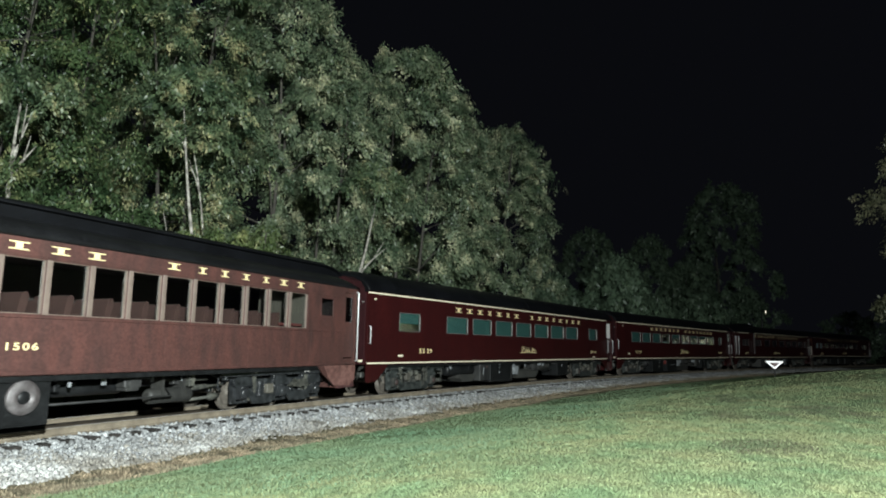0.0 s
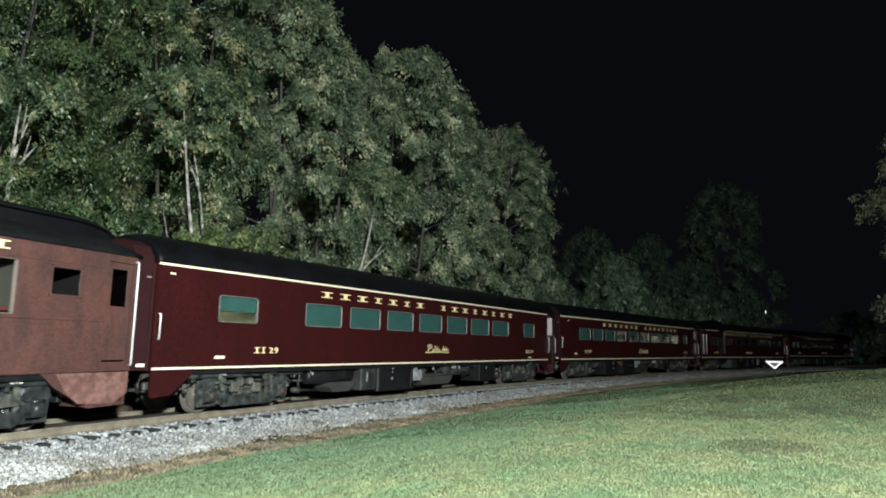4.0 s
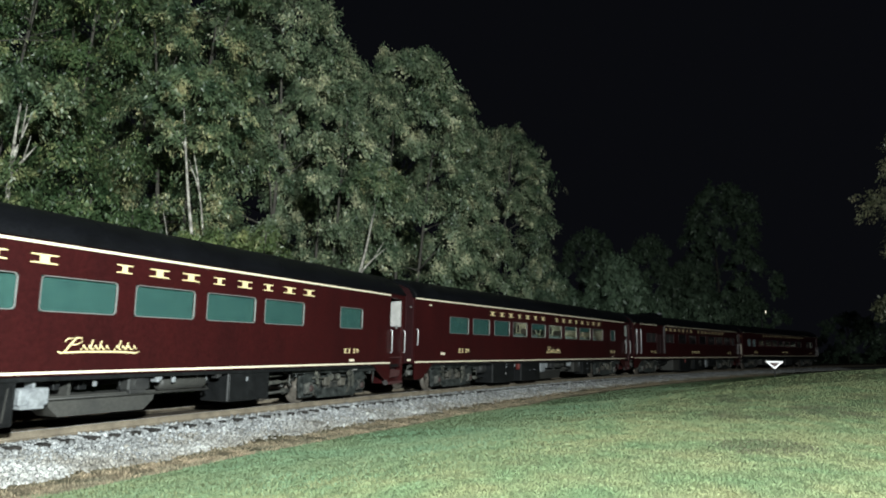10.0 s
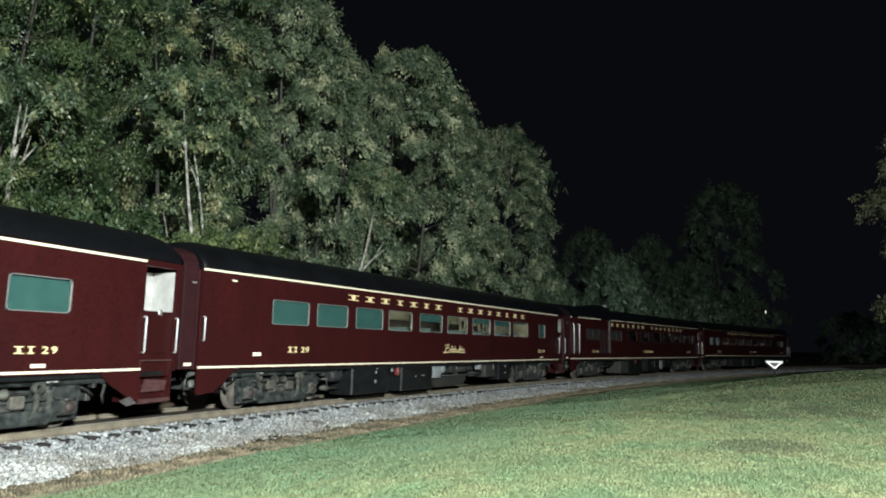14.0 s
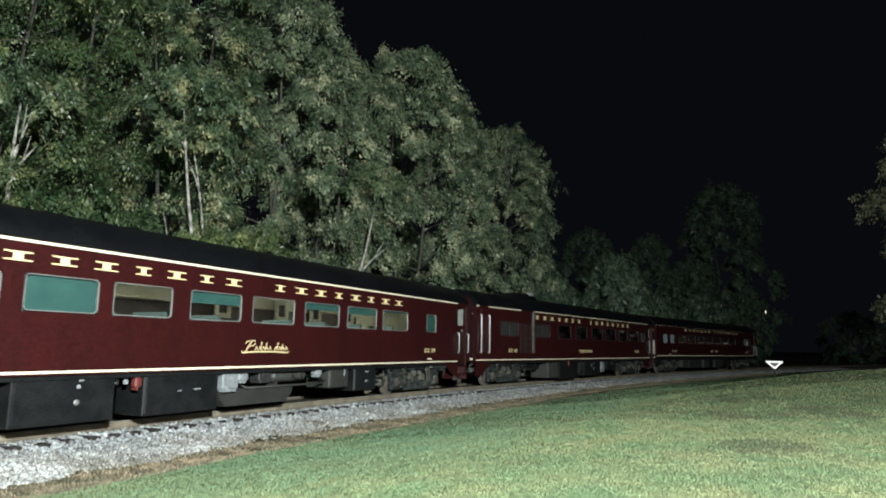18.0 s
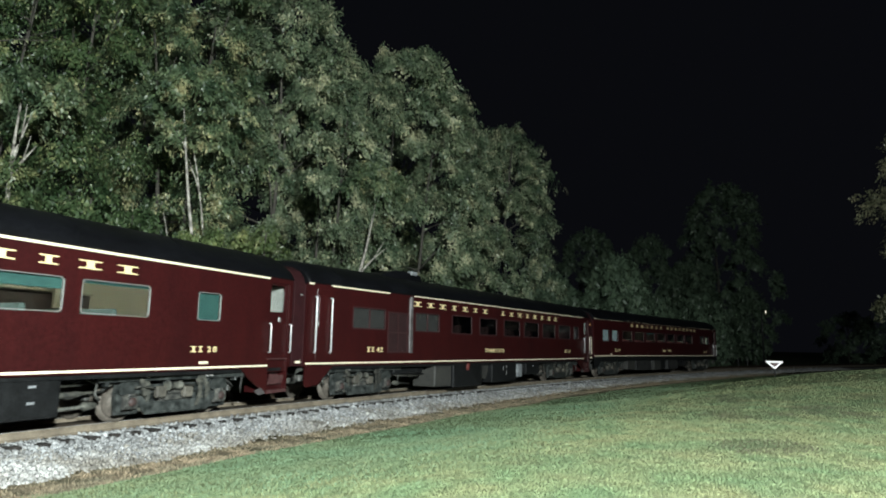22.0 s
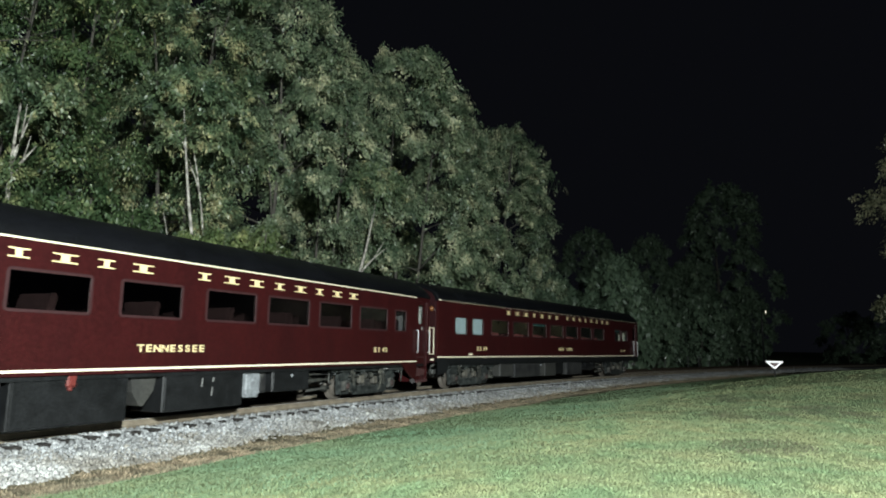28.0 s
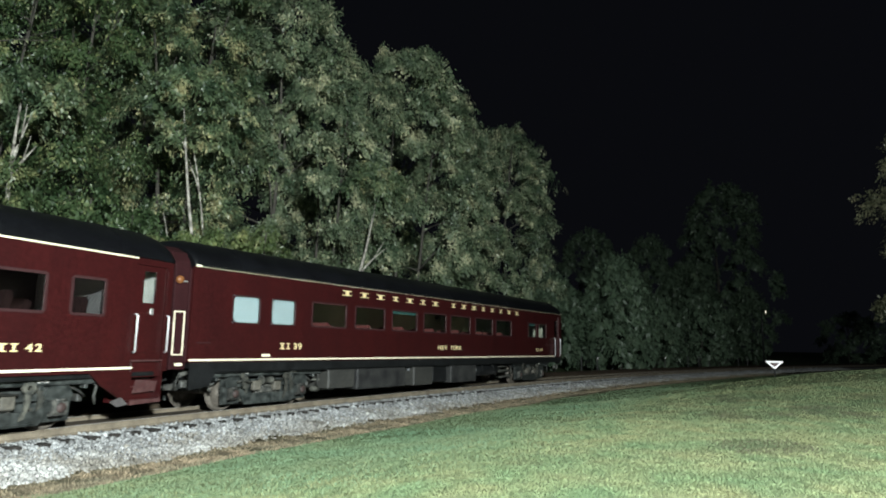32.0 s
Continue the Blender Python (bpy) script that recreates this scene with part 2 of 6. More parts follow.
def mesh_of(name, bm, material):
    bmesh.ops.recalc_face_normals(bm, faces=bm.faces)
    me = bpy.data.meshes.new(name)
    bm.to_mesh(me)
    bm.free()
    me.materials.append(material)
    return me


def part(name, bm, material, parent=None, label=""):
    ob = new(name, mesh_of(name, bm, material))
    ob.parent = parent
    return tagged(ob, label)


def share(name, me, parent, m, label=""):
    ob = new(name, me)
    ob.parent, ob.matrix_basis = parent, m
    return tagged(ob, label)


def from_arrays(name, verts, faces_per, material):
    """A mesh of many separate flat pieces, each with faces_per corners."""
    me = bpy.data.meshes.new(name)
    n = len(verts)
    me.vertices.add(n), me.loops.add(n), me.polygons.add(n // faces_per)
    me.vertices.foreach_set("co", np.asarray(verts, np.float32).ravel())
    me.loops.foreach_set("vertex_index", np.arange(n, dtype=np.int32))
    me.polygons.foreach_set("loop_start", np.arange(0, n, faces_per, dtype=np.int32))
    me.update()
    me.validate()
    me.materials.append(material)
    return me


def thing(name, label, category, group="", kind="", m=Matrix()):
    ob = new(name)
    ob.matrix_basis = m
    return tagged(ob, label, category, group, kind)


# ================= the line of the track =================
# A curve that tightens towards the camera; s runs along it, away from the camera; d is metres to the camera's side of it.
S_LINE = np.arange(-160.0, 420.0, 0.25)
BEND = -0.005663 + 4.863e-05 * np.clip(S_LINE, -35, 105)
TURN = np.cumsum(BEND) * 0.25
TURN += 1.06673 - np.interp(0, S_LINE, TURN)
X_LINE, Y_LINE = np.cumsum(np.cos(TURN)) * 0.25, np.cumsum(np.sin(TURN)) * 0.25
X_LINE += -4.3823 - np.interp(0, S_LINE, X_LINE)
Y_LINE += 21.965 - np.interp(0, S_LINE, Y_LINE)


def line(s, d=0.0):
    h = np.interp(s, S_LINE, TURN)
    return np.interp(s, S_LINE, X_LINE) + d * np.sin(h), np.interp(s, S_LINE, Y_LINE) - d * np.cos(h), h


def from_line(x, y):
    """The distance of points from the track, positive on the camera's side."""
    x, y = np.ravel(x), np.ravel(y)
    k = slice(0, None, 8)
    near = np.empty(len(x), int)
    for i in range(0, len(x), 4000):
        near[i : i + 4000] = np.argmin((x[i : i + 4000, None] - X_LINE[k]) ** 2 + (y[i : i + 4000, None] - Y_LINE[k]) ** 2, axis=1)
    near *= 8
    h = TURN[near]
    return (x - X_LINE[near]) * np.sin(h) - (y - Y_LINE[near]) * np.cos(h)


def ground_z(d):
    return np.interp(d, [-400, -40, -14, -6, -3.9, 3.7, 4.5, 7, 10.5, 14, 400], [1.5, 0.5, -0.1, -0.45, -0.52, -0.52, -0.42, -0.2, 0.22, 0.31, 0.31])


def rise(x, y, d):
    """On one side the lawn climbs to a low crest, and falls away behind it."""
    side = np.clip(x / np.maximum(y, 1.0) - 0.38, 0, 0.6) * np.clip((y - 10) / 10, 0, 1)
    up, down = np.clip((y - 13) / 17, 0, 1), np.clip((y - 30) / 14, 0, 1)
    up, down = up**1.3, down * down * (3 - 2 * down)
    return (2.75 * side * up * (1 - down) - 1.1 * down * np.clip((x - 8) / 12, 0, 1)) * np.clip((d - 5) / 5, 0, 1)


def sweep(bm, outline, s0, s1, step, smooth=True):
    """An outline of (d, z), drawn along the track."""
    rings = []
    for s in np.arange(s0, s1 + 1e-6, step):
        ring = []
        for d, z in outline:
            x, y, _ = line(s, d)
            ring.append((x, y, z))
        rings.append(ring)
    loft(bm, rings, smooth)


# ================= ground =================


LAND = []   # the ground's grid, for what grows on it


def land_z(x, y):
    xs, ys, z = LAND[0]
    i, j = np.clip(np.searchsorted(xs, x) - 1, 0, len(xs) - 2), np.clip(np.searchsorted(ys, y) - 1, 0, len(ys) - 2)
    u, v = (x - xs[i]) / (xs[i + 1] - xs[i]), (y - ys[j]) / (ys[j + 1] - ys[j])
    return (z[j, i] * (1 - u) + z[j, i + 1] * u) * (1 - v) + (z[j + 1, i] * (1 - u) + z[j + 1, i + 1] * u) * v


def ground():
    xs = np.concatenate([[-2500, -900, -350, -140, -70], np.arange(-40, 72, 0.7), [80, 100, 130, 180, 350, 900, 2500]])
    ys = np.concatenate([[-2500, -900, -350, -140, -60, -25], np.arange(-12, 96, 0.7), [105, 120, 150, 200, 400, 900, 2500]])
    gx, gy = np.meshgrid(xs, ys)
    d = from_line(gx, gy)
    z = ground_z(d) + rise(gx.ravel(), gy.ravel(), d)
    near = (np.abs(gx.ravel()) < 75) & (np.abs(gy.ravel()) < 110)
    for i in np.nonzero(near & (np.abs(d) > 4.3))[0]:
        p = Vector((gx.flat[i] * 0.25, gy.flat[i] * 0.25, 0))
        z[i] += 0.05 * noise.noise(p) + 0.02 * noise.noise(p * 4)
    LAND.append((xs, ys, z.reshape(len(ys), len(xs))))
    me = bpy.data.meshes.new("ground")
    w = len(xs)
    faces = [(j * w + i, j * w + i + 1, (j + 1) * w + i + 1, (j + 1) * w + i) for j in range(len(ys) - 1) for i in range(w - 1)]
    me.from_pydata(list(zip(gx.ravel().tolist(), gy.ravel().tolist(), z.tolist())), [], faces)
    me.polygons.foreach_set("use_smooth", [True] * len(faces))
    me.materials.append(LAWN)
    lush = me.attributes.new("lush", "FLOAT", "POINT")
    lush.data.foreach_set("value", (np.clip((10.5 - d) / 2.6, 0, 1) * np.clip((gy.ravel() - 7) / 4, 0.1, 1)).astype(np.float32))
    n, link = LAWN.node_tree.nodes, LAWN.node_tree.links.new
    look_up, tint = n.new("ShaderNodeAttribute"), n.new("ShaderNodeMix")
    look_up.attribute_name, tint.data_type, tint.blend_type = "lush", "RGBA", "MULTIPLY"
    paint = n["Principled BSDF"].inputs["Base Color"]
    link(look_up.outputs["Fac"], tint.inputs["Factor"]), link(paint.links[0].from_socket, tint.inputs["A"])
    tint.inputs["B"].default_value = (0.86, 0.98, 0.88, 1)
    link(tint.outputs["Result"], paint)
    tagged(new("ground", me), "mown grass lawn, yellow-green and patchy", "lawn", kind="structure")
    bm = bmesh.new()
    sweep(bm, [(-4.0, -0.62), (-1.9, -0.215), (1.2, -0.215), (1.4, -0.265), (3.75, -0.5), (3.75, -0.62)], -60, 260, 1.0)
    tagged(part("ballast_bed", bm, BED), "grey crushed-stone ballast under the rails", "ballast", kind="structure")
    # made-up bank, so the view under the cars is dim brown, not black
    bm = bmesh.new()
    sweep(bm, [(-1.9, -0.7), (-1.9, -0.24), (-2.5, -0.06), (-3.2, 0.1), (-3.9, 0.06), (-4.9, -0.3), (-5.6, -0.55), (-5.6, -0.7)], -60, 140, 1.0)
    tagged(part("fill_bank", bm, FILLBANK), "low added bank of brown dirt that lightens the view under the cars", "bank", kind="structure")
    bm = bmesh.new()
    sweep(bm, [(2.9, -0.6), (2.9, -0.412), (3.4, -0.44), (4.0, -0.415), (4.3, -0.405), (4.55, -0.4), (4.55, -0.6)], -40, 120, 1.0)
    tagged(part("verge", bm, DRY), "strip of brown dead grass beside the ballast", "verge", kind="structure")


ground()


def stone_edge(s):
    """How far the loose stone reaches from the line before dirt and dead grass take over."""
    return np.interp(s, [-12, -5, 0, 8, 15, 40], [3.3, 3.2, 3.0, 2.75, 2.35, 2.3]) + 0.26 * np.sin(s * 0.9) * np.sin(s * 0.37 + 1) + 0.14 * np.sin(s * 2.7) + 0.08 * np.sin(s * 5.9 + 2)


def scatter_stones():
    """Loose crushed stone: fresh and pale along the tie ends, dirtier further down the shoulder."""
    rng = np.random.default_rng(5)
    base = np.array([(1, 0, 0), (0, 1, 0), (-1, 0, 0), (0, -1, 0), (0, 0, 1), (0, 0, -1)], float)
    tri = np.array([(0, 1, 4), (1, 2, 4), (2, 3, 4), (3, 0, 4), (1, 0, 5), (2, 1, 5), (3, 2, 5), (0, 3, 5)])
    blocks, clean = [], []
    for s0, s1, count, size in ((-18, -2, 26000, 0.036), (-2, 16, 22000, 0.038), (16, 45, 14000, 0.046), (45, 90, 8000, 0.06)):
        s, d = rng.uniform(s0, s1, count), rng.uniform(0.8, 3.85, count)
        edge = stone_edge(s)
        d = np.where(d > edge, edge - (d - edge) * rng.uniform(-0.5, 3, count), d)
        # the dark tie ends stay bare
        over = np.abs((s + 22 + 0.26) % 0.52 - 0.26)
        keep = ~((over < rng.uniform(0.06, 0.12, count)) & (d > 1.3) & (d < 1.46))
        s, d = s[keep], d[keep]
        count = len(s)
        x, y, _ = line(s, d)
        z = np.interp(d, [0.8, 1.2, 1.4, 3.75, 4], [-0.21, -0.205, -0.255, -0.49, -0.44]) + rng.uniform(-0.01, 0.025, count)
        v = base[None] * rng.uniform(0.55, 1.5, (count, 6, 1)) * size * (rng.uniform(0.5, 1.25, (count, 1, 1)) + 0.9 * (rng.random((count, 1, 1)) < 0.06))
        v += rng.uniform(-0.4, 0.4, (count, 6, 3)) * size * 0.6
        ang = rng.uniform(0, math.tau, count)
        c, n = np.cos(ang)[:, None], np.sin(ang)[:, None]
        tilt = rng.uniform(-1, 1, count)[:, None]
        ct, st = np.cos(tilt), np.sin(tilt)
        vy, vz = v[..., 1] * ct - v[..., 2] * st, v[..., 1] * st + v[..., 2] * ct
        v = np.stack([v[..., 0] * c - vy * n + x[:, None], v[..., 0] * n + vy * c + y[:, None], vz + z[:, None]], -1)
        blocks.append(v)
        clean.append(d + rng.normal(0, 0.45, count) + 0.3 * np.sin(s * 1.7) < 2.35)
    v, clean = np.concatenate(blocks), np.concatenate(clean)
    for name, label, m, v in (("ballast_stones", "loose pale grey crushed ballast stones along the tie ends", STONE, v[clean]), ("dirty_ballast_stones", "grey dust-stained ballast stones low on the shoulder", DIRTYSTONE, v[~clean])):
        n = len(v)
        me = bpy.data.meshes.new(name)
        idx = (np.arange(n)[:, None, None] * 6 + tri[None]).ravel()
        me.vertices.add(n * 6), me.loops.add(len(idx)), me.polygons.add(n * 8)
        me.vertices.foreach_set("co", v.astype(np.float32).ravel())
        me.loops.foreach_set("vertex_index", idx.astype(np.int32))
        me.polygons.foreach_set("loop_start", np.arange(0, len(idx), 3, dtype=np.int32))
        me.update()
        me.materials.append(m)
        tagged(new(name, me), label, "gravel", kind="stuff")


scatter_stones()


def scatter_blades(name, label, material, x, y, z, tall, wide, seed):
    rng = np.random.default_rng(seed)
    n = len(x)
    a = rng.uniform(0, math.tau, n)
    h, w = tall * rng.uniform(0.5, 1.3, n), wide * rng.uniform(0.7, 1.4, n)
    lx, ly = rng.normal(0, 0.8, n) * h, rng.normal(0, 0.8, n) * h
    p0 = np.stack([x - w * np.cos(a), y - w * np.sin(a), z - 0.01], -1)
    p1 = np.stack([x + w * np.cos(a), y + w * np.sin(a), z - 0.01], -1)
    p2 = np.stack([x + lx, y + ly, z + h], -1)
    me = from_arrays(name, np.stack([p0, p1, p2], 1).reshape(-1, 3), 3, material)
    tagged(new(name, me), label, "grass", kind="stuff")


# middles and spreads of the worn spots in the lawn
WORN_SPOTS = ((9.9, 20.6, 0.9, 0.5), (11.3, 22.6, 0.9, 0.5), (9.2, 17.4, 0.7, 0.5), (9.6, 15.6, 1.0, 0.4), (12.6, 19.4, 0.8, 0.5), (8.7, 21.6, 0.6, 1.0), (6.9, 15.8, 0.5, 0.5), (5.0, 10.8, 0.4, 0.4))


def lawn_blades():
    rng = np.random.default_rng(8)
    xs, ys = [], []
    for y0, y1, count in ((4.5, 9, 120000), (9, 15, 120000), (15, 25, 80000), (25, 48, 70000), (48, 90, 60000)):
        y = rng.uniform(y0, y1, count)
        xs.append(rng.uniform(-0.72, 0.76, count) * y), ys.append(y)
    x, y = np.concatenate(xs), np.concatenate(ys)
    d = from_line(x, y)
    keep = d > 3.85 - 0.45 * np.clip((y - 24) / 8, 0, 1) + 0.32 * np.sin(x * 1.3 + y * 0.9) * np.sin(y * 0.45) + 0.2 * np.sin(x * 4.1 - y * 2.3) + rng.uniform(0, 0.6, len(d))
    x, y, d = x[keep], y[keep], d[keep]
    z = land_z(x, y)
    far = np.hypot(x, y)
    worn = np.zeros(len(x), bool)
    for px, py, along, across in WORN_SPOTS:
        for k in range(7):
            cx, cy = px + rng.normal(0, along), py + rng.normal(0, across)
            r = rng.uniform(0.12, 0.42)
            worn |= np.hypot(x - cx, (y - cy) * 0.8) / r + rng.normal(0, 0.4, len(x)) < 1
    worn &= rng.random(len(x)) < 0.7
    lush = (d + rng.normal(0, 1.1, len(d)) < 9.3) & (y + rng.normal(0, 1.2, len(d)) > 9.0) & ~worn
    for name, label, m, k in (("lawn_grass", "short mown grass blades, yellow-green with dry patches", BLADE, ~lush & ~worn), ("bank_grass", "greener short grass on the bank towards the track", GREENBLADE, lush), ("worn_grass", "thin brownish worn patches in the lawn", WORN, worn)):
        scatter_blades(name, label, m, x[k], y[k], z[k], 0.021 + 0.0004 * far[k], 0.004 + 0.00055 * far[k], 3)
    s = rng.uniform(-18, 60, 110000)
    inner = stone_edge(s) - 0.15 + 0.2 * np.sin(s * 3.1 + 1) * np.sin(s * 0.7)
    outer = np.interp(s, [-12, 0, 8, 13], [4.65, 4.7, 4.55, 4.15])
    d = inner + (outer - inner) * rng.beta(1.4, 1.0, len(s))
    clump = np.sin(s * 4.3) * np.sin(s * 1.9 + d * 2.5) + 0.6 * np.sin(s * 9.1 + d * 4)
    k = rng.random(len(s)) < np.clip(0.55 + 0.5 * clump, 0.08, 1)
    s, d = s[k], d[k]
    x, y, _ = line(s, d)
    z = np.interp(d, [2.0, 2.9, 3.4, 4.0, 4.9], [-0.32, -0.41, -0.44, -0.415, -0.375])
    scatter_blades("verge_grass", "brown dead grass tufts along the ballast edge", STRAW, x, y, z, 0.045, 0.008, 4)


lawn_blades()


def track():
    rails = thing("railway_track", "rusty steel rails on dark wooden ties", "railway track", kind="structure")
    for d in (0.7525, -0.7525):
        bm = bmesh.new()
        prof = [(-0.07, -0.17), (0.07, -0.17), (0.07, -0.155), (0.012, -0.13), (0.012, -0.04), (0.036, -0.03), (0.036, -0.004), (0.028, 0), (-0.028, 0), (-0.036, -0.004), (-0.036, -0.03), (-0.012, -0.04), (-0.012, -0.13), (-0.07, -0.155)]
        sweep(bm, [(d + a, z) for a, z in prof], -45, 200, 1.0, smooth=False)
        part("rail", bm, RAILM, rails)
        bm = bmesh.new()
        sweep(bm, [(d - 0.02, 0.002), (d - 0.02, 0.004), (d + 0.022, 0.004), (d + 0.022, 0.002)], -45, 200, 1.0, smooth=False)
        part("running_surface", bm, STEEL, rails, "bright worn rail head")
    bm = bmesh.new()
    sweep(bm, [(-1.4, -0.3), (-1.4, -0.15), (-0.64, -0.09), (0, -0.05), (0.66, -0.07), (0.66, -0.3)], -45, 120, 1.0)
    part("oily_dirt", bm, SOIL, rails, "dark oily dirt between the rails")
    bm = bmesh.new()
    box(bm, -0.115, 0.115, -1.42, 1.42, -0.36, -0.17, 0.012)
    tie = mesh_of("tie", bm, TIEM)
    rng = random.Random(4)
    for i in range(290):
        x, y, h = line(-22 + i * 0.52)
        share("tie", tie, rails, pose(x, y, rng.uniform(-0.012, 0.004), 0, 0, math.degrees(h) + rng.uniform(-1.5, 1.5)) @ pose(0, rng.uniform(-0.05, 0.05), 0))


track()

# ================= railway cars =================
HALF = 1.52          # half the width of a car
CENTRES = 9.07       # from the middle of a car to the middle of each truck


def holed_wall(bm, x0, x1, z0, z1, y0, y1, holes):
    """A wall from y0 to y1 with openings that go through it."""
    xs = sorted({x0, x1, *(v for h in holes for v in h[:2])})
    zs = sorted({z0, z1, *(v for h in holes for v in h[2:])})
    xs, zs = [v for v in xs if x0 <= v <= x1], [v for v in zs if z0 <= v <= z1]
    solid = {}
    for i in range(len(xs) - 1):
        for j in range(len(zs) - 1):
            mx, mz = (xs[i] + xs[i + 1]) / 2, (zs[j] + zs[j + 1]) / 2
            solid[i, j] = not any(a < mx < b and c < mz < d for a, b, c, d in holes)
    grid = {}

    def vert(i, j, y):
        if (i, j, y) not in grid:
            grid[i, j, y] = bm.verts.new((xs[i], y, zs[j]))
        return grid[i, j, y]

    for (i, j), full in solid.items():
        if not full:
            continue
        for y in (y0, y1):
            bm.faces.new([vert(i, j, y), vert(i + 1, j, y), vert(i + 1, j + 1, y), vert(i, j + 1, y)])
        for di, dj, a, b in ((-1, 0, (i, j), (i, j + 1)), (1, 0, (i + 1, j), (i + 1, j + 1)), (0, -1, (i, j), (i + 1, j)), (0, 1, (i, j + 1), (i + 1, j + 1))):
            if not solid.get((i + di, j + dj), False):
                bm.faces.new([vert(*a, y0), vert(*b, y0), vert(*b, y1), vert(*a, y1)])


def round_rect(x0, x1, z0, z1, r, seg=4):
    out = []
    for cx, cz, a0 in ((x1 - r, z1 - r, 0), (x0 + r, z1 - r, 90), (x0 + r, z0 + r, 180), (x1 - r, z0 + r, 270)):
        for k in range(seg + 1):
            a = radians(a0 + 90 * k / seg)
            out.append((cx + r * math.cos(a), cz + r * math.sin(a)))
    return out


def ring(bm, outer, inner, y0, y1):
    loops = [[bm.verts.new((x, y, z)) for x, z in o] for o in (outer, inner) for y in (y0, y1)]
    of, ob, jf, jb = loops
    n = len(of)
    for i in range(n):
        j = (i + 1) % n
        for a, b in ((of, jf), (jf, jb), (jb, ob), (ob, of)):
            bm.faces.new((a[i], a[j], b[j], b[i]))


def window(car, x0, x1, z0, z1, rim, pane_mat, corner=0.07, blind=None, drop=1.0, wide=0.017, proud=0.01, back=0.032):
    """A window in the near side: a rim with its pane, and a blind behind it that hangs down by a share of the height."""
    bm = bmesh.new()
    ring(bm, round_rect(x0 - wide, x1 + wide, z0 - wide, z1 + wide, corner + wide), round_rect(x0, x1, z0, z1, corner), -HALF - proud, -HALF + back)
    frame_part = part("window_frame", bm, rim, car)
    bm = bmesh.new()
    box(bm, x0 - 0.01, x1 + 0.01, -HALF + back - 0.025, -HALF + back - 0.019, z0 - 0.01, z1 + 0.01)
    pane = part("pane", bm, pane_mat, frame_part)
    pane.visible_shadow = False
    if blind:
        bm = bmesh.new()
        low = z1 + 0.03 - (z1 - z0 + 0.06) * drop
        steps = 14
        sections = []
        for i in range(steps + 1):
            x, y = x0 - 0.03 + (x1 - x0 + 0.06) * i / steps, -HALF + 0.085 + 0.0025 * math.sin(i * 1.3 + x0)
            sections.append([(x, y, low), (x, y, z1 + 0.04), (x, y + 0.01, z1 + 0.04), (x, y + 0.01, low)])
        loft(bm, sections, smooth=False)
        part("blind", bm, blind, frame_part)


def bars(car, xs, width, z0, z1, material, name="letter_mark", stems="1"):
    """A gold sign in place of a painted trade name: a plain waisted bar, narrow or wide, for each of its places."""
    h = z1 - z0
    f, made = 0.13 * h, {}
    for x, kind in zip(xs, itertools.cycle(stems)):
        if kind not in made:
            bm = bmesh.new()
            a, b = (0.14 * width, 0.38 * width) if kind == "1" else (0.02 * width, 0.33 * width)
            slab(bm, [(a, 0), (width - a, 0), (width - a, f), (width - b, f * 1.4), (width - b, h - f * 1.4), (width - a, h - f), (width - a, h), (a, h), (a, h - f), (b, h - f * 1.4), (b, f * 1.4), (a, f)], -0.006, 0.004)
            made[kind] = mesh_of(name, bm, material)
        share(name, made[kind], car, pose(x, -HALF, z0))


def words(car, text, x0, x1, z0, z1, material):
    """Painted words, fitted between x0 and x1."""
    if len(text) > 1:
        cell = (x1 - x0) / len(text)
        for i, letter in enumerate(text):
            if letter != " ":
                words(car, letter, x0 + cell * (i + 0.06), x0 + cell * (i + 0.94), z0, z1, material)
        return
    curve = bpy.data.curves.new("letter", "FONT")
    curve.body, curve.extrude, curve.offset = text, 0.004, 0.02
    holder = bpy.data.objects.new("letter", curve)
    scene.collection.objects.link(holder)
    bpy.context.view_layer.update()
    me = bpy.data.meshes.new_from_object(holder.evaluated_get(bpy.context.evaluated_depsgraph_get()))
    bpy.data.objects.remove(holder)
    co = np.empty(len(me.vertices) * 3)
    me.vertices.foreach_get("co", co)
    co = co.reshape(-1, 3)
    lo, hi = co.min(0), co.max(0)
    out = np.empty_like(co)
    wide = min(x1 - x0, (hi[0] - lo[0]) / (hi[1] - lo[1]) * (z1 - z0) * 1.45)
    out[:, 0] = (x0 + x1 - wide) / 2 + (co[:, 0] - lo[0]) / (hi[0] - lo[0]) * wide
    out[:, 2] = z0 + (co[:, 1] - lo[1]) / (hi[1] - lo[1]) * (z1 - z0)
    out[:, 1] = -HALF - 0.005 - co[:, 2]
    me.vertices.foreach_set("co", out.ravel())
    me.materials.clear()
    me.materials.append(material)
    me.name = "letter"
    ob = new("letter", me)
    ob.parent = car


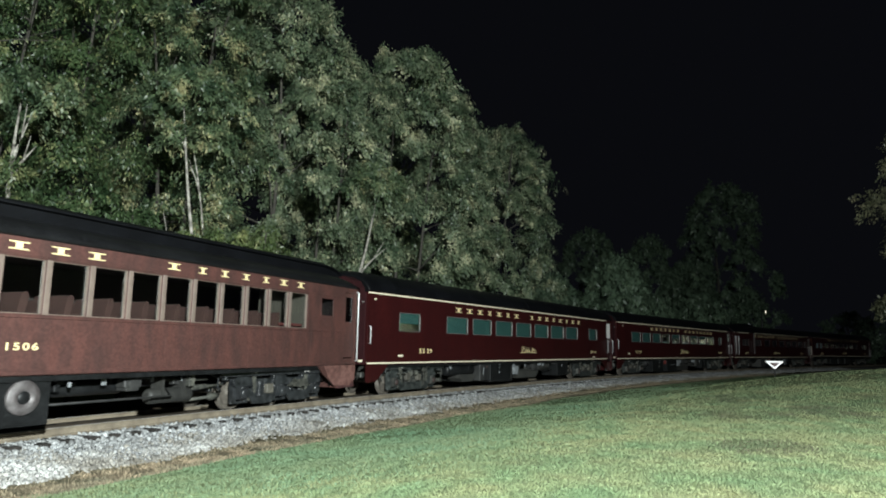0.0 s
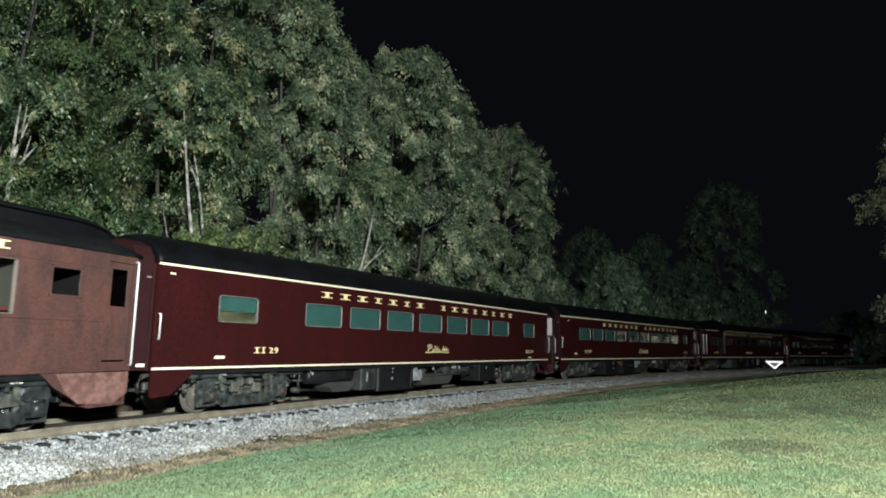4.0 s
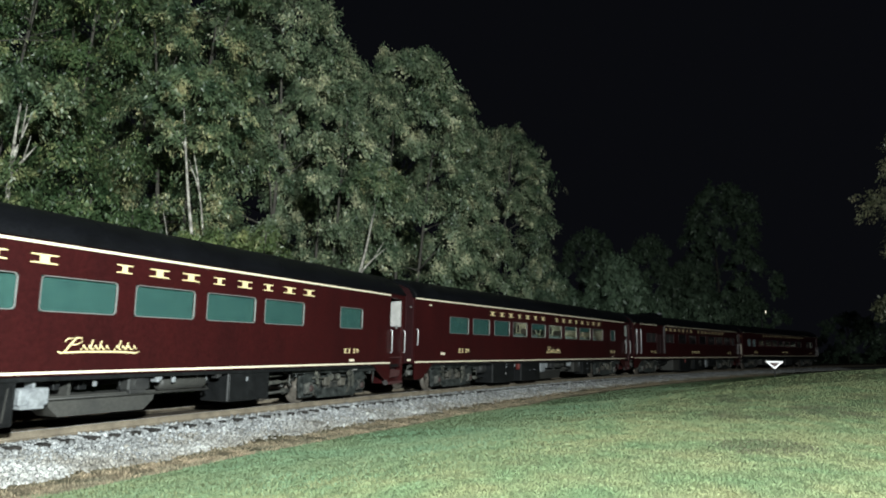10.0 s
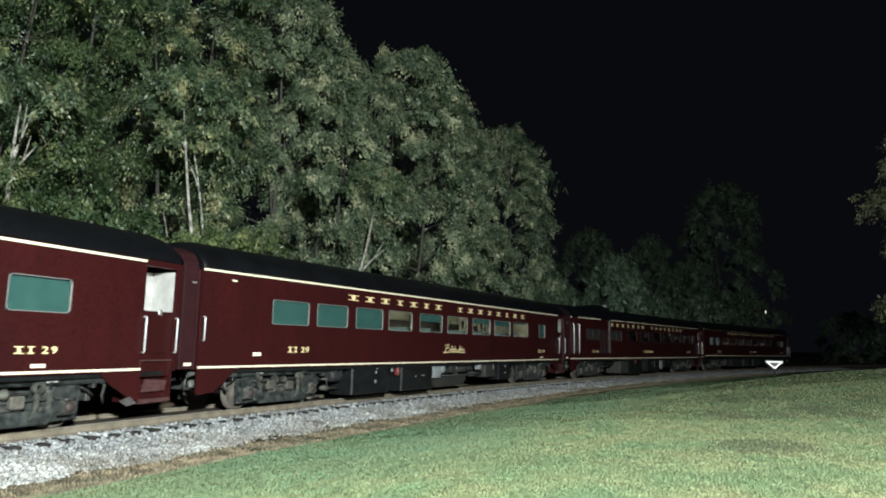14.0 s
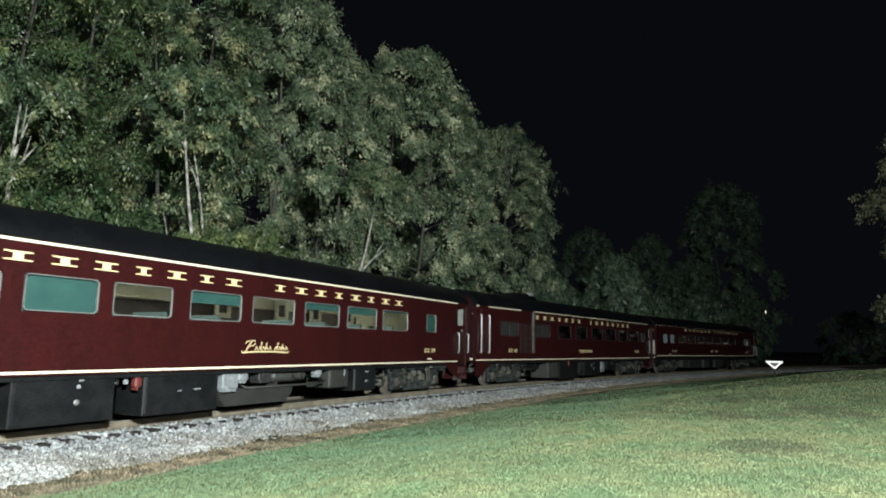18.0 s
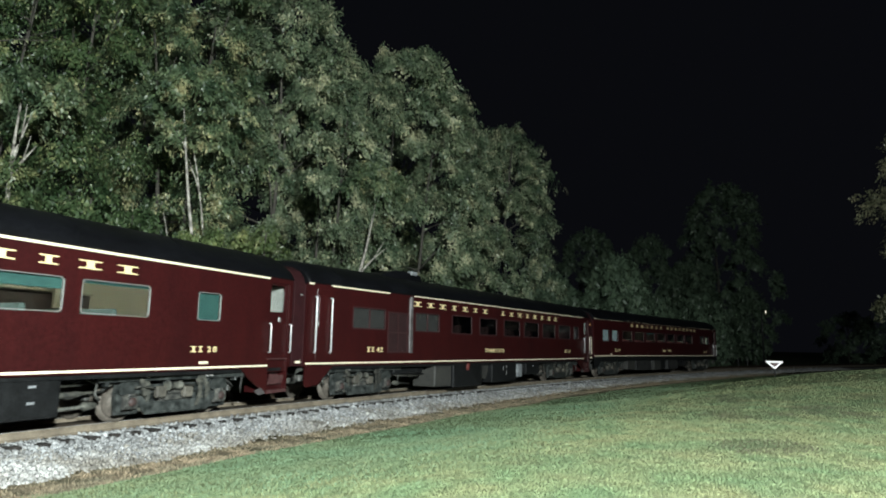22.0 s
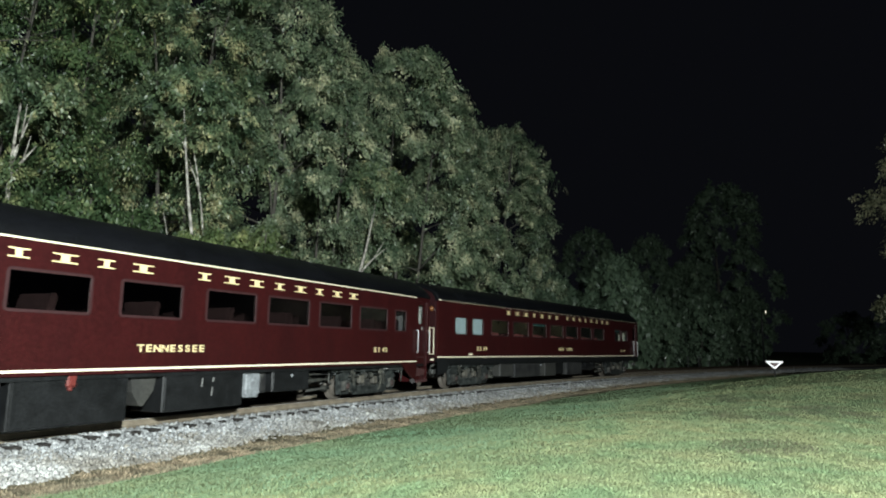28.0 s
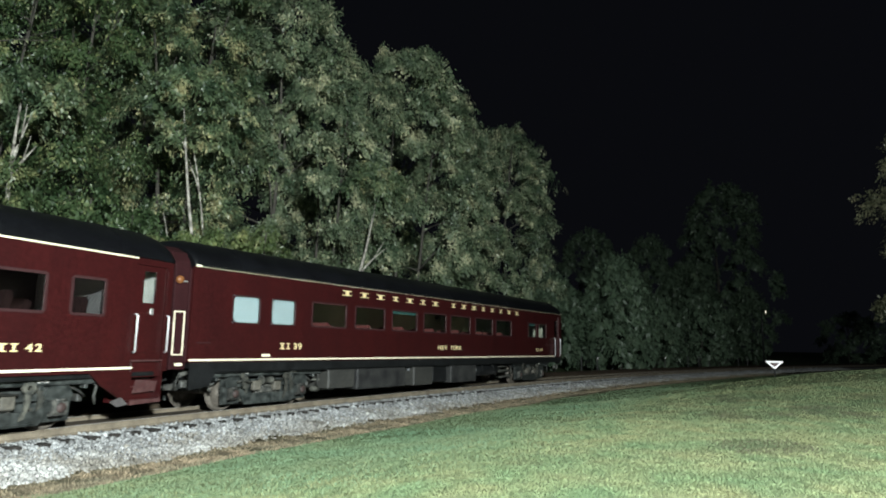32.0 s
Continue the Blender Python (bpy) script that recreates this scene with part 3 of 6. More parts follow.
def script_sign(car, x0, x1, z0, z1):
    """An unreadable flowing name: thin joined strokes over a long underline."""
    w, h = x1 - x0, z1 - z0
    bm = bmesh.new()

    def stroke(pts, r):
        tube(bm, [(x0 + w * a, -HALF, z0 + h * b) for a, b in pts], r, 6)

    stroke([(-0.02, 0.16), (0.02, 0.05), (0.06, 0.12), (0.12, 0.55), (0.19, 0.98), (0.25, 0.95), (0.26, 0.75), (0.2, 0.58), (0.14, 0.55)], [0.014, 0.02, 0.022, 0.026, 0.024, 0.02, 0.02, 0.016, 0.012])
    stroke([(0.05, 0.72), (0.08, 0.9), (0.16, 0.95)], [0.012, 0.02, 0.016])
    for a0, a1, waves in ((0.24, 0.6, 5), (0.66, 0.97, 4)):
        n = waves * 6
        stroke([(a0 + (a1 - a0) * i / n + 0.012 * math.sin(i * math.tau / 6), 0.42 + 0.15 * math.cos(i * math.tau / 6 + 2.6)) for i in range(n + 1)], 0.019)
    for a, top in ((0.36, 0.88), (0.47, 0.82), (0.72, 0.86), (0.82, 0.74)):
        stroke([(a, 0.3), (a + 0.03, top)], [0.016, 0.024])
    stroke([(0.0, 0.07), (0.3, 0.14), (0.7, 0.14), (0.96, 0.06), (1.02, 0.16)], [0.016, 0.024, 0.026, 0.024, 0.01])
    bmesh.ops.scale(bm, vec=(1, 0.35, 1), space=Matrix.Translation((0, HALF, 0)), verts=bm.verts)
    part("lettering", bm, GOLD, car)


def rail_bar(car, x, z0, z1, r=0.02):
    bm = bmesh.new()
    y = -HALF - 0.075
    tube(bm, [(x, -HALF + 0.01, z0), (x, y + 0.015, z0), (x, y, z0 + 0.03), (x, y, z1 - 0.03), (x, y + 0.015, z1), (x, -HALF + 0.01, z1)], r, 8)
    part("grab_rail", bm, STEEL, car)


def revolve(bm, profile, seg=24):
    """A profile of (radius, y) turned round the y axis."""
    rings = []
    for r, y in profile:
        rings.append([bm.verts.new((r * math.cos(k * math.tau / seg), y, r * math.sin(k * math.tau / seg))) for k in range(seg)])
    for a, b in zip(rings, rings[1:]):
        for k in range(seg):
            bm.faces.new((a[k], a[(k + 1) % seg], b[(k + 1) % seg], b[k])).smooth = True
    bm.faces.new(rings[0]), bm.faces.new(rings[-1][::-1])


WHEEL_R = 0.457


def wheelset_mesh():
    bm = bmesh.new()
    for side in (1, -1):
        prof = [(0.09, 0.62), (0.13, 0.64), (0.14, 0.7), (0.36, 0.72), (0.39, 0.695), (0.485, 0.69), (0.485, 0.715), (WHEEL_R, 0.735), (WHEEL_R - 0.006, 0.82), (0.4, 0.825), (0.375, 0.79), (0.34, 0.77), (0.15, 0.8), (0.12, 0.84), (0.085, 0.85)]
        revolve(bm, [(r, side * y) for r, y in prof])
        for k in range(6):
            a = k * math.tau / 6
            tube(bm, [(0.24 * math.cos(a), side * 0.77, 0.24 * math.sin(a)), (0.24 * math.cos(a), side * 0.795, 0.24 * math.sin(a))], 0.022, 6)
    tube(bm, [(0, -1.08, 0), (0, 1.08, 0)], 0.075, 10)
    return mesh_of("wheelset", bm, WHEEL)


WHEELSET = wheelset_mesh()


def truck_meshes(axles, SLICK, GRIME, OLIVE, DUST, LIDRED):
    """The pieces of a truck with two or three axles."""
    out = {}
    far = axles[-1]
    y0, y1 = -1.16, -1.02
    bm = bmesh.new()
    top = [(-far - 0.3, 0.66), (-far - 0.26, 0.82), (-far + 0.25, 0.88), (-far + 0.5, 0.8), (far - 0.5, 0.8), (far - 0.25, 0.88), (far + 0.26, 0.82), (far + 0.3, 0.66), (far + 0.26, 0.6), (-far - 0.26, 0.6)]
    slab(bm, top, y0, y1)
    for x in axles:
        for sx in (-1, 1):
            a = x + sx * 0.23
            slab(bm, [(a - 0.07, 0.64), (a + 0.07, 0.64), (a + 0.055 - sx * 0.02, 0.22), (a - 0.055 - sx * 0.02, 0.22)], y0, y1)
        box(bm, x - 0.3, x + 0.3, y0 + 0.02, y1 - 0.02, 0.18, 0.235, 0.01)
        slab(bm, [(x - 0.3, 0.66), (x - 0.24, 0.84), (x - 0.12, 0.92), (x + 0.12, 0.92), (x + 0.24, 0.84), (x + 0.3, 0.66), (x + 0.2, 0.6), (x - 0.2, 0.6)], y0 - 0.05, y0 + 0.01)
    slab(bm, [(-far - 0.25, 0.8), (far + 0.25, 0.8), (far + 0.2, 0.5), (far - 0.3, 0.34), (-far + 0.3, 0.34), (-far - 0.2, 0.5)], y1 - 0.005, y1 + 0.03)
    out["side_frame"] = mesh_of("side_frame", bm, SLICK)
    bm = bmesh.new()
    for a, b in zip(axles, axles[1:]):
        reach = [(a + 0.08, 0.6), (a + 0.28, 0.56), (a + 0.42, 0.42), (b - 0.42, 0.42), (b - 0.28, 0.56), (b - 0.08, 0.6), (b - 0.1, 0.44), (b - 0.24, 0.36), (b - 0.4, 0.15), (a + 0.4, 0.15), (a + 0.24, 0.36), (a + 0.1, 0.44)]
        slab(bm, reach, y0 - 0.09, y0 - 0.02)
        slab(bm, [(a + 0.46, 0.17), (b - 0.46, 0.17), (b - 0.5, 0.2), (a + 0.5, 0.2)], y0 - 0.11, y0 - 0.085)
    out["equalizer"] = mesh_of("equalizer", bm, SLICK)
    bm = bmesh.new()
    loft(bm, [[(x, -1.24 + d, 0.96 + u) for d, u in ((-0.03, -0.07), (-0.05, -0.04), (-0.05, 0.04), (-0.03, 0.07), (0.06, 0.07), (0.06, -0.07))] for x in (-far - 0.85, -far - 0.8, 0, far + 0.8, far + 0.85)], False)
    for x in (-far - 0.6, -0.3, 0.9, far + 0.55):
        box(bm, x - 0.04, x + 0.04, -1.26, -1.1, 0.8, 0.96, 0.01)
    out["frame_rail"] = mesh_of("frame_rail", bm, SLICK)
    bm = bmesh.new()
    loft(bm, [[(sx, y, z) for y, z in ((-1.02, 0.28), (-1.26, 0.3), (-1.31, 0.36), (-1.31, 0.54), (-1.26, 0.6), (-1.02, 0.64))] for sx in (-0.15, -0.13, 0.13, 0.15)], False)
    tube(bm, [(-0.12, -1.29, 0.6), (0.12, -1.29, 0.6)], 0.03, 8)
    out["journal_box"] = mesh_of("journal_box", bm, GRIME)
    bm = bmesh.new()
    tube(bm, [(0, -1.29, 0.45), (0, -1.33, 0.45), (0, -1.345, 0.45), (0, -1.365, 0.45)], [0.1, 0.1, 0.08, 0.03], 14)
    out["journal_lid"] = mesh_of("journal_lid", bm, LIDRED)
    bm = bmesh.new()
    n = 9
    tube(bm, [(0, 0, 0.36 + 0.38 * i / (4 * n)) for i in range(4 * n + 1)], [0.095 + 0.026 * math.sin(i * math.pi / 2) for i in range(4 * n + 1)], 10)
    out["spring"] = mesh_of("spring", bm, GRIME)
    bm = bmesh.new()
    box(bm, -0.24, 0.24, -1.2, 1.2, 0.55, 0.8, 0.03)
    box(bm, -0.34, 0.34, -1.19, 1.19, 0.42, 0.55, 0.02)
    out["bolster"] = mesh_of("bolster", bm, GRIME)
    bm = bmesh.new()
    tube(bm, [(-0.4, -1.3, 0.84), (-0.39, -1.3, 0.84), (-0.33, -1.3, 0.84), (-0.32, -1.3, 0.84), (-0.04, -1.3, 0.84), (-0.03, -1.3, 0.84), (0.02, -1.3, 0.84), (0.03, -1.3, 0.84), (0.42, -1.3, 0.82)], [0.1, 0.115, 0.115, 0.088, 0.088, 0.105, 0.105, 0.03, 0.025], 12)
    out["brake_cylinder"] = mesh_of("brake_cylinder", bm, OLIVE)
    bm = bmesh.new()
    slab(bm, [(-0.06, 0.92), (0.05, 0.92), (0.1, 0.6), (0.03, 0.28), (-0.05, 0.28), (0.0, 0.6)], -1.24, -1.19)
    slab(bm, [(-0.15, 0.46), (-0.09, 0.48), (-0.05, 0.36), (-0.1, 0.22), (-0.16, 0.24), (-0.12, 0.36)], -1.2, -1.05)
    out["brake_hanger"] = mesh_of("brake_hanger", bm, OLIVE)
    bm = bmesh.new()
    tube(bm, [(-0.28, -1.33, 0.7), (-0.1, -1.33, 0.72), (0.25, -1.32, 0.66)], [0.03, 0.035, 0.025], 7)
    slab(bm, [(-0.16, 0.9), (-0.04, 0.92), (0.0, 0.7), (0.06, 0.52), (-0.02, 0.5), (-0.1, 0.68)], -1.31, -1.27)
    out["brake_lever"] = mesh_of("brake_lever", bm, OLIVE)
    bm = bmesh.new()
    box(bm, -0.14, 0.14, -1.31, -1.17, 0.5, 0.76, 0.03)
    out["spring_seat"] = mesh_of("spring_seat", bm, TAN)
    bm = bmesh.new()
    ring(bm, round_rect(-0.12, 0.12, 0.74, 0.98, 0.11), round_rect(-0.05, 0.05, 0.81, 0.91, 0.045), -1.33, -1.25)
    slab(bm, [(-0.06, 0.76), (0.06, 0.76), (0.02, 0.5), (-0.06, 0.3), (-0.14, 0.26), (-0.12, 0.34), (-0.06, 0.5)], -1.31, -1.27)
    out["swing_hanger"] = mesh_of("swing_hanger", bm, OLIVE)
    bm = bmesh.new()
    for i in range(6):
        reach = 0.46 - 0.05 * i
        slab(bm, [(-reach, 0.56 + 0.035 * i), (0, 0.52 + 0.035 * i), (reach, 0.56 + 0.035 * i), (reach, 0.585 + 0.035 * i), (0, 0.55 + 0.035 * i), (-reach, 0.585 + 0.035 * i)], -1.3, -1.2)
    out["leaf_spring"] = mesh_of("leaf_spring", bm, OLIVE)
    bm = bmesh.new()
    for i in range(3):
        x, w = -0.1 + 0.08 * i, 0.035
        box(bm, x - w, x + w, -1.3, -1.29, 0.945 + 0.012 * (i % 2), 0.99)
    out["stencil"] = mesh_of("stencil_mark", bm, WHITE)
    bm = bmesh.new()
    tube(bm, [(-far - 0.95, -1.0, 0.98), (-far - 0.75, -1.12, 0.86), (-far - 0.8, -1.14, 0.66), (-far - 0.68, -1.12, 0.52)], [0.028, 0.03, 0.03, 0.04], 8)
    out["sand_pipe"] = mesh_of("sand_pipe", bm, GRIME)
    bm = bmesh.new()
    tube(bm, [(far + 0.7, -1.1, 0.96), (far + 0.86, -1.16, 0.84), (far + 0.8, -1.18, 0.62), (far + 0.9, -1.1, 0.46)], [0.04, 0.032, 0.03, 0.03], 8)
    out["drain_pipe"] = mesh_of("drain_pipe", bm, GRIME)
    bm = bmesh.new()
    tube(bm, [(-far - 0.75, -0.95, 0.62), (-far - 0.55, -1.0, 0.7), (-far - 0.2, -1.05, 0.92), (far + 0.2, -1.05, 0.92), (far + 0.6, -1.0, 0.72), (far + 0.75, -0.95, 0.62)], 0.03, 7)
    box(bm, -far - 0.8, -far - 0.68, -0.85, 0.85, 0.5, 0.68, 0.02)
    box(bm, far + 0.68, far + 0.8, -0.85, 0.85, 0.5, 0.68, 0.02)
    out["brake_rigging"] = mesh_of("brake_rigging", bm, GRIME)
    return out


TRUCKS = {2: truck_meshes((-1.3, 1.3), SLICK, GRIME, OLIVE, DUST, LIDRED), 3: truck_meshes((-1.5, 0.0, 1.5), GLOSS, GLOSS, OLIVE, GLOSS, GLOSS)}
WHEELS = []   # every wheelset, with its place along its truck


def truck(car, x, count, yaw):
    axles = (-1.3, 1.3) if count == 2 else (-1.5, 0.0, 1.5)
    me = TRUCKS[count]
    base = new("truck", me["bolster"])
    base.parent, base.matrix_basis = car, pose(x, 0, 0, 0, 0, yaw)
    tagged(base, "grimy steel truck with outside frames")
    flip = pose(0, 0, 0, 0, 0, 180)
    for m in (Matrix(), flip):
        for k in ("side_frame", "equalizer", "frame_rail", "sand_pipe", "drain_pipe"):
            share(k, me[k], base, m)
        for a in axles:
            way = 1 if a <= 0 else -1
            share("journal_box", me["journal_box"], base, m @ pose(a, 0, 0))
            share("journal_lid", me["journal_lid"], base, m @ pose(a, 0, 0), "round rusty-brown lid" if count == 2 else "")
            if abs(a) > 0.1:
                share("brake_hanger", me["brake_hanger"], base, m @ pose(a + 0.42 * way, 0, 0))
        for k, (a, b) in enumerate(zip(axles, axles[1:])):
            for f in (0.36, 0.64):
                share("spring", me["spring"], base, m @ pose(a + (b - a) * f, -1.09, 0))
            if count == 3:
                if k:
                    share("leaf_spring", me["leaf_spring"], base, m @ pose((a + b) / 2, 0, 0), "dusty pack of leaf springs")
                else:
                    share("spring", me["spring"], base, m @ pose(a + (b - a) * 0.4, -1.24, 0))
                    share("spring_seat", me["spring_seat"], base, m @ pose(a + (b - a) * 0.66, 0, -0.1))
                continue
            share("brake_cylinder", me["brake_cylinder"], base, m @ pose(a + (b - a) * 0.5, 0, -0.08))
            share("spring_seat", me["spring_seat"], base, m @ pose(a + (b - a) * 0.3, 0, 0))
            share("spring_seat", me["spring_seat"], base, m @ pose(a + (b - a) * 0.6, 0, -0.03))
            share("swing_hanger", me["swing_hanger"], base, m @ pose(a + (b - a) * 0.74, 0, 0))
            share("brake_lever", me["brake_lever"], base, m @ pose(a + (b - a) * 0.12, 0, 0.06))
        for f in (-0.75, 0.7):
            share("stencil_mark", me["stencil"], base, m @ pose(axles[-1] * f, 0, 0), "small white stencilled mark")
    share("brake_rigging", me["brake_rigging"], base, Matrix())
    way = -1 if x > 0 else 1
    far = axles[-1] + 0.6
    for side in (-1, 1):
        for p0, p1, r0, r1 in (((far, 1.12, 0.7), (far + 1.9, 1.0, 0.62), 0.035, 0.06), ((far + 0.1, 1.05, 0.42), (far + 1.2, 1.02, 0.36), 0.1, 0.04), ((far + 0.5, 1.1, 0.86), (far + 2.3, 1.1, 0.9), 0.05, 0.05)):
            bm = bmesh.new()
            a, b = Vector((p0[0] * way, p0[1] * side, p0[2])), Vector((p1[0] * way, p1[1] * side, p1[2]))
            tube(bm, [a, a.lerp(b, 0.25), a.lerp(b, 0.3), b], [r0 * 0.7, r0, r1, r1], 8)
            part("brake_rod", bm, OLIVE, base)
    for a in axles:
        w = share("wheelset", WHEELSET, base, pose(a, 0, WHEEL_R))
        WHEELS.append((w, a))


def roof_section(x, drop=0.0, squeeze=1.0):
    half = [(1.5, 3.57), (1.535, 3.62), (1.535, 3.68), (1.5, 3.8), (1.42, 3.92), (1.28, 4.05), (1.06, 4.19), (0.78, 4.3), (0.4, 4.375), (0.0, 4.4)]
    half = [(y * (1 if z < 3.7 else squeeze), z - drop * (z - 3.57) / 0.83) for y, z in half]
    return [(x, -y, z) for y, z in half] + [(x, y, z) for y, z in half[-2::-1]]


def equipment(car, rows):
    """Boxes, tanks and fittings under the floor: kind, from, to, low, high, front and back face, material."""
    for kind, x0, x1, z0, z1, y0, y1, m in rows:
        bm = bmesh.new()
        if kind == "tank":
            r, z = (z1 - z0) / 2, (z0 + z1) / 2
            y = y0 + r
            tube(bm, [(x0, y, z), (x0 + 0.03, y, z), (x0 + 0.09, y, z), (x1 - 0.09, y, z), (x1 - 0.03, y, z), (x1, y, z)], [r * 0.55, r * 0.85, r, r, r * 0.85, r * 0.55], 18)
            for f in (0.25, 0.75):
                x = x0 + (x1 - x0) * f
                box(bm, x - 0.03, x + 0.03, y - r - 0.012, y + r + 0.012, z - r * 0.2, 1.1)
            part("air_tank", bm, m, car, "dull black steel air tank")
        elif kind == "box":
            box(bm, x0, x1, y0, y1, z0, z1, 0.025)
            box(bm, x0 + 0.05, x1 - 0.05, y0 - 0.012, y0 + 0.02, z0 + 0.05, z1 - 0.06, 0.008)
            for f in (0.12, 0.88):
                x = x0 + (x1 - x0) * f
                box(bm, x - 0.035, x + 0.035, y0 + 0.1, y1 - 0.1, z1 - 0.01, 1.12)
            part("equipment_box", bm, m, car, "black steel equipment box")
        elif kind == "valve":
            box(bm, x0, x1, y0, y1, z0 + 0.06, z1, 0.03)
            tube(bm, [((x0 + x1) / 2, y0 - 0.03, (z0 + z1) / 2), ((x0 + x1) / 2, y0 + 0.05, (z0 + z1) / 2)], (x1 - x0) * 0.27, 10)
            box(bm, x0 + 0.03, x1 - 0.1, y0 - 0.02, y1, z0, z0 + 0.08, 0.01)
            box(bm, (x0 + x1) / 2 - 0.03, (x0 + x1) / 2 + 0.03, y0 + 0.06, y1, z1 - 0.02, 1.1)
            part("valve", bm, m, car)
        elif kind == "pipe":
            z = (z0 + z1) / 2
            tube(bm, [(x0, y0 + 0.3, z1 + 0.1), (x0 + 0.1, y0, z), (x1 - 0.1, y0, z), (x1, y0 + 0.3, z1 + 0.1)], (z1 - z0) / 2, 8)
            part("pipe", bm, m, car)
        else:
            low = [(x0, z1), (x1, z1), (x1 - 0.06, (z0 + z1) / 2), (x1 - 0.3, z0), (x0 + 0.25, z0), (x0 + 0.04, (z0 + z1) / 2)]
            slab(bm, low, y0, y1)
            for f in (0.2, 0.8):
                x = x0 + (x1 - x0) * f
                box(bm, x - 0.03, x + 0.03, y0 + 0.1, y1 - 0.1, z1 - 0.01, 1.12)
            part("belly_tank", bm, m, car, "rounded grey belly tank")


def box_marks(car, rows):
    """Small tags, handles and stencilled marks on the faces of the boxes: middle, width, height, material."""
    for x, z, w, h, m in rows:
        bm = bmesh.new()
        if w > 0.08 and abs(w - h) < 0.05:
            tube(bm, [(x, -1.455, z), (x, -1.44, z), (x, -1.425, z)], [w * 0.35, w * 0.5, w * 0.5], 10)
        else:
            slab(bm, [(x - w / 2, z - h / 2), (x + w / 2, z - h / 2 + 0.01), (x + w / 2 + 0.1 * h, z + h / 2), (x - w / 2 + 0.1 * h, z + h / 2)], -1.45, -1.425)
        part("tag", bm, m, car)


def clutter(car, x0, x1, seed):
    """Pipes, brackets and small bright fittings that hang among the boxes."""
    rng = random.Random(seed)
    for k in range(int((x1 - x0) * 3.2)):
        x = rng.uniform(x0, x1)
        y = -rng.uniform(0.7, 1.3)
        kind = rng.random()
        bm = bmesh.new()
        if kind < 0.4:
            a, z = rng.uniform(0.3, 1.2), rng.uniform(0.6, 1.0)
            tube(bm, [(x, y + 0.1, 1.12), (x + 0.02, y, z + 0.06), (x + 0.08, y, z), (x + a, y, z - rng.uniform(0, 0.08)), (x + a + 0.08, y + 0.1, 1.1)], rng.uniform(0.014, 0.03), 6)
            part("pipe", bm, rng.choice((GRIME, OLIVE, BLACK, DUST)), car)
        elif kind < 0.75:
            w, h = rng.uniform(0.06, 0.22), rng.uniform(0.08, 0.3)
            box(bm, x, x + w, y, y + 0.15, 1.0 - h, 1.02, 0.012)
            tube(bm, [(x + w / 2, y - 0.04, 1.0 - h / 2), (x + w / 2, y + 0.02, 1.0 - h / 2)], min(w, h) * 0.3, 8)
            part("bracket", bm, rng.choice((GRIME, OLIVE, DUST, BLACK)), car)
        else:
            w = rng.uniform(0.04, 0.1)
            box(bm, x, x + w, y - 0.1, y - 0.04, 0.85, 0.9 + w, 0.008)
            tube(bm, [(x + w / 2, y - 0.05, 0.88), (x + w / 2, y + 0.1, 1.12)], 0.012, 5)
            part("tag", bm, CHALK, car)


def fittings(car, front, rear):
    """Coupler, hoses and diaphragm at both ends."""
    for x, way in ((front, -1), (rear, 1)):
        bm = bmesh.new()
        box(bm, *sorted((x - way * 0.3, x + way * 0.25)), -0.12, 0.12, 0.76, 1.0, 0.02)
        box(bm, *sorted((x + way * 0.22, x + way * 0.44)), -0.19, 0.14, 0.7, 1.04, 0.05)
        part("coupler", bm, GRIME, car)
        bm = bmesh.new()
        for k in range(5):
            a = x + way * (0.02 + 0.07 * k)
            for lo, hi in (((-0.52, -0.42), (1.15, 3.75)), ((0.42, 0.52), (1.15, 3.75)), ((-0.52, 0.52), (3.65, 3.75))):
                w = 0.012 if k % 2 else -0.012
                box(bm, *sorted((a, a + way * 0.066)), lo[0] - w, lo[1] + w, hi[0], hi[1] + w)
        part("diaphragm", bm, RUBBER, car)
        bm = bmesh.new()
        for y in (-0.45, -0.62):
            tube(bm, [(x - way * 0.1, y, 0.85), (x + way * 0.08, y, 0.8), (x + way * 0.2, y, 0.55), (x + way * 0.4, y + 0.1, 0.5)], 0.028, 8)
        part("brake_hose", bm, RUBBER, car)
        bm = bmesh.new()
        tube(bm, [(x - way * 0.25, -1.2, 1.02), (x - way * 0.02, -1.22, 0.98), (x + way * 0.12, -1.22, 0.8), (x + way * 0.06, -1.2, 0.62)], [0.05, 0.06, 0.045, 0.03], 8)
        box(bm, *sorted((x - way * 0.3, x - way * 0.06)), -1.25, -1.1, 0.66, 0.84, 0.03)
        part("steam_connector", bm, GRIME, car)


def cabin_lights(car, xs, strength_mat):
    bm = bmesh.new()
    box(bm, -0.5, 0.5, -0.09, 0.09, 3.385, 3.418, 0.01)
    me = mesh_of("cabin_light", bm, strength_mat)
    for x in xs:
        share("cabin_light", me, car, pose(x, 0.1, 0), "glowing ceiling light")


def seats(car, xs, material, lift=0.0):
    bm = bmesh.new()
    slab(bm, round_rect(-0.24, 0.26, 0.32, 0.48, 0.05, 2), -0.5, 0.5)
    slab(bm, [(0.2, 0.4), (0.3, 0.4), (0.42, 1.05), (0.38, 1.14), (0.29, 1.12), (0.24, 0.9)], -0.5, 0.5)
    box(bm, -0.1, 0.16, -0.45, 0.45, 0, 0.34, 0.02)
    me = mesh_of("seat", bm, material)
    for x in xs:
        for y in (-0.85, 0.85):
            share("seat", me, car, pose(x, y, 1.3 + lift))


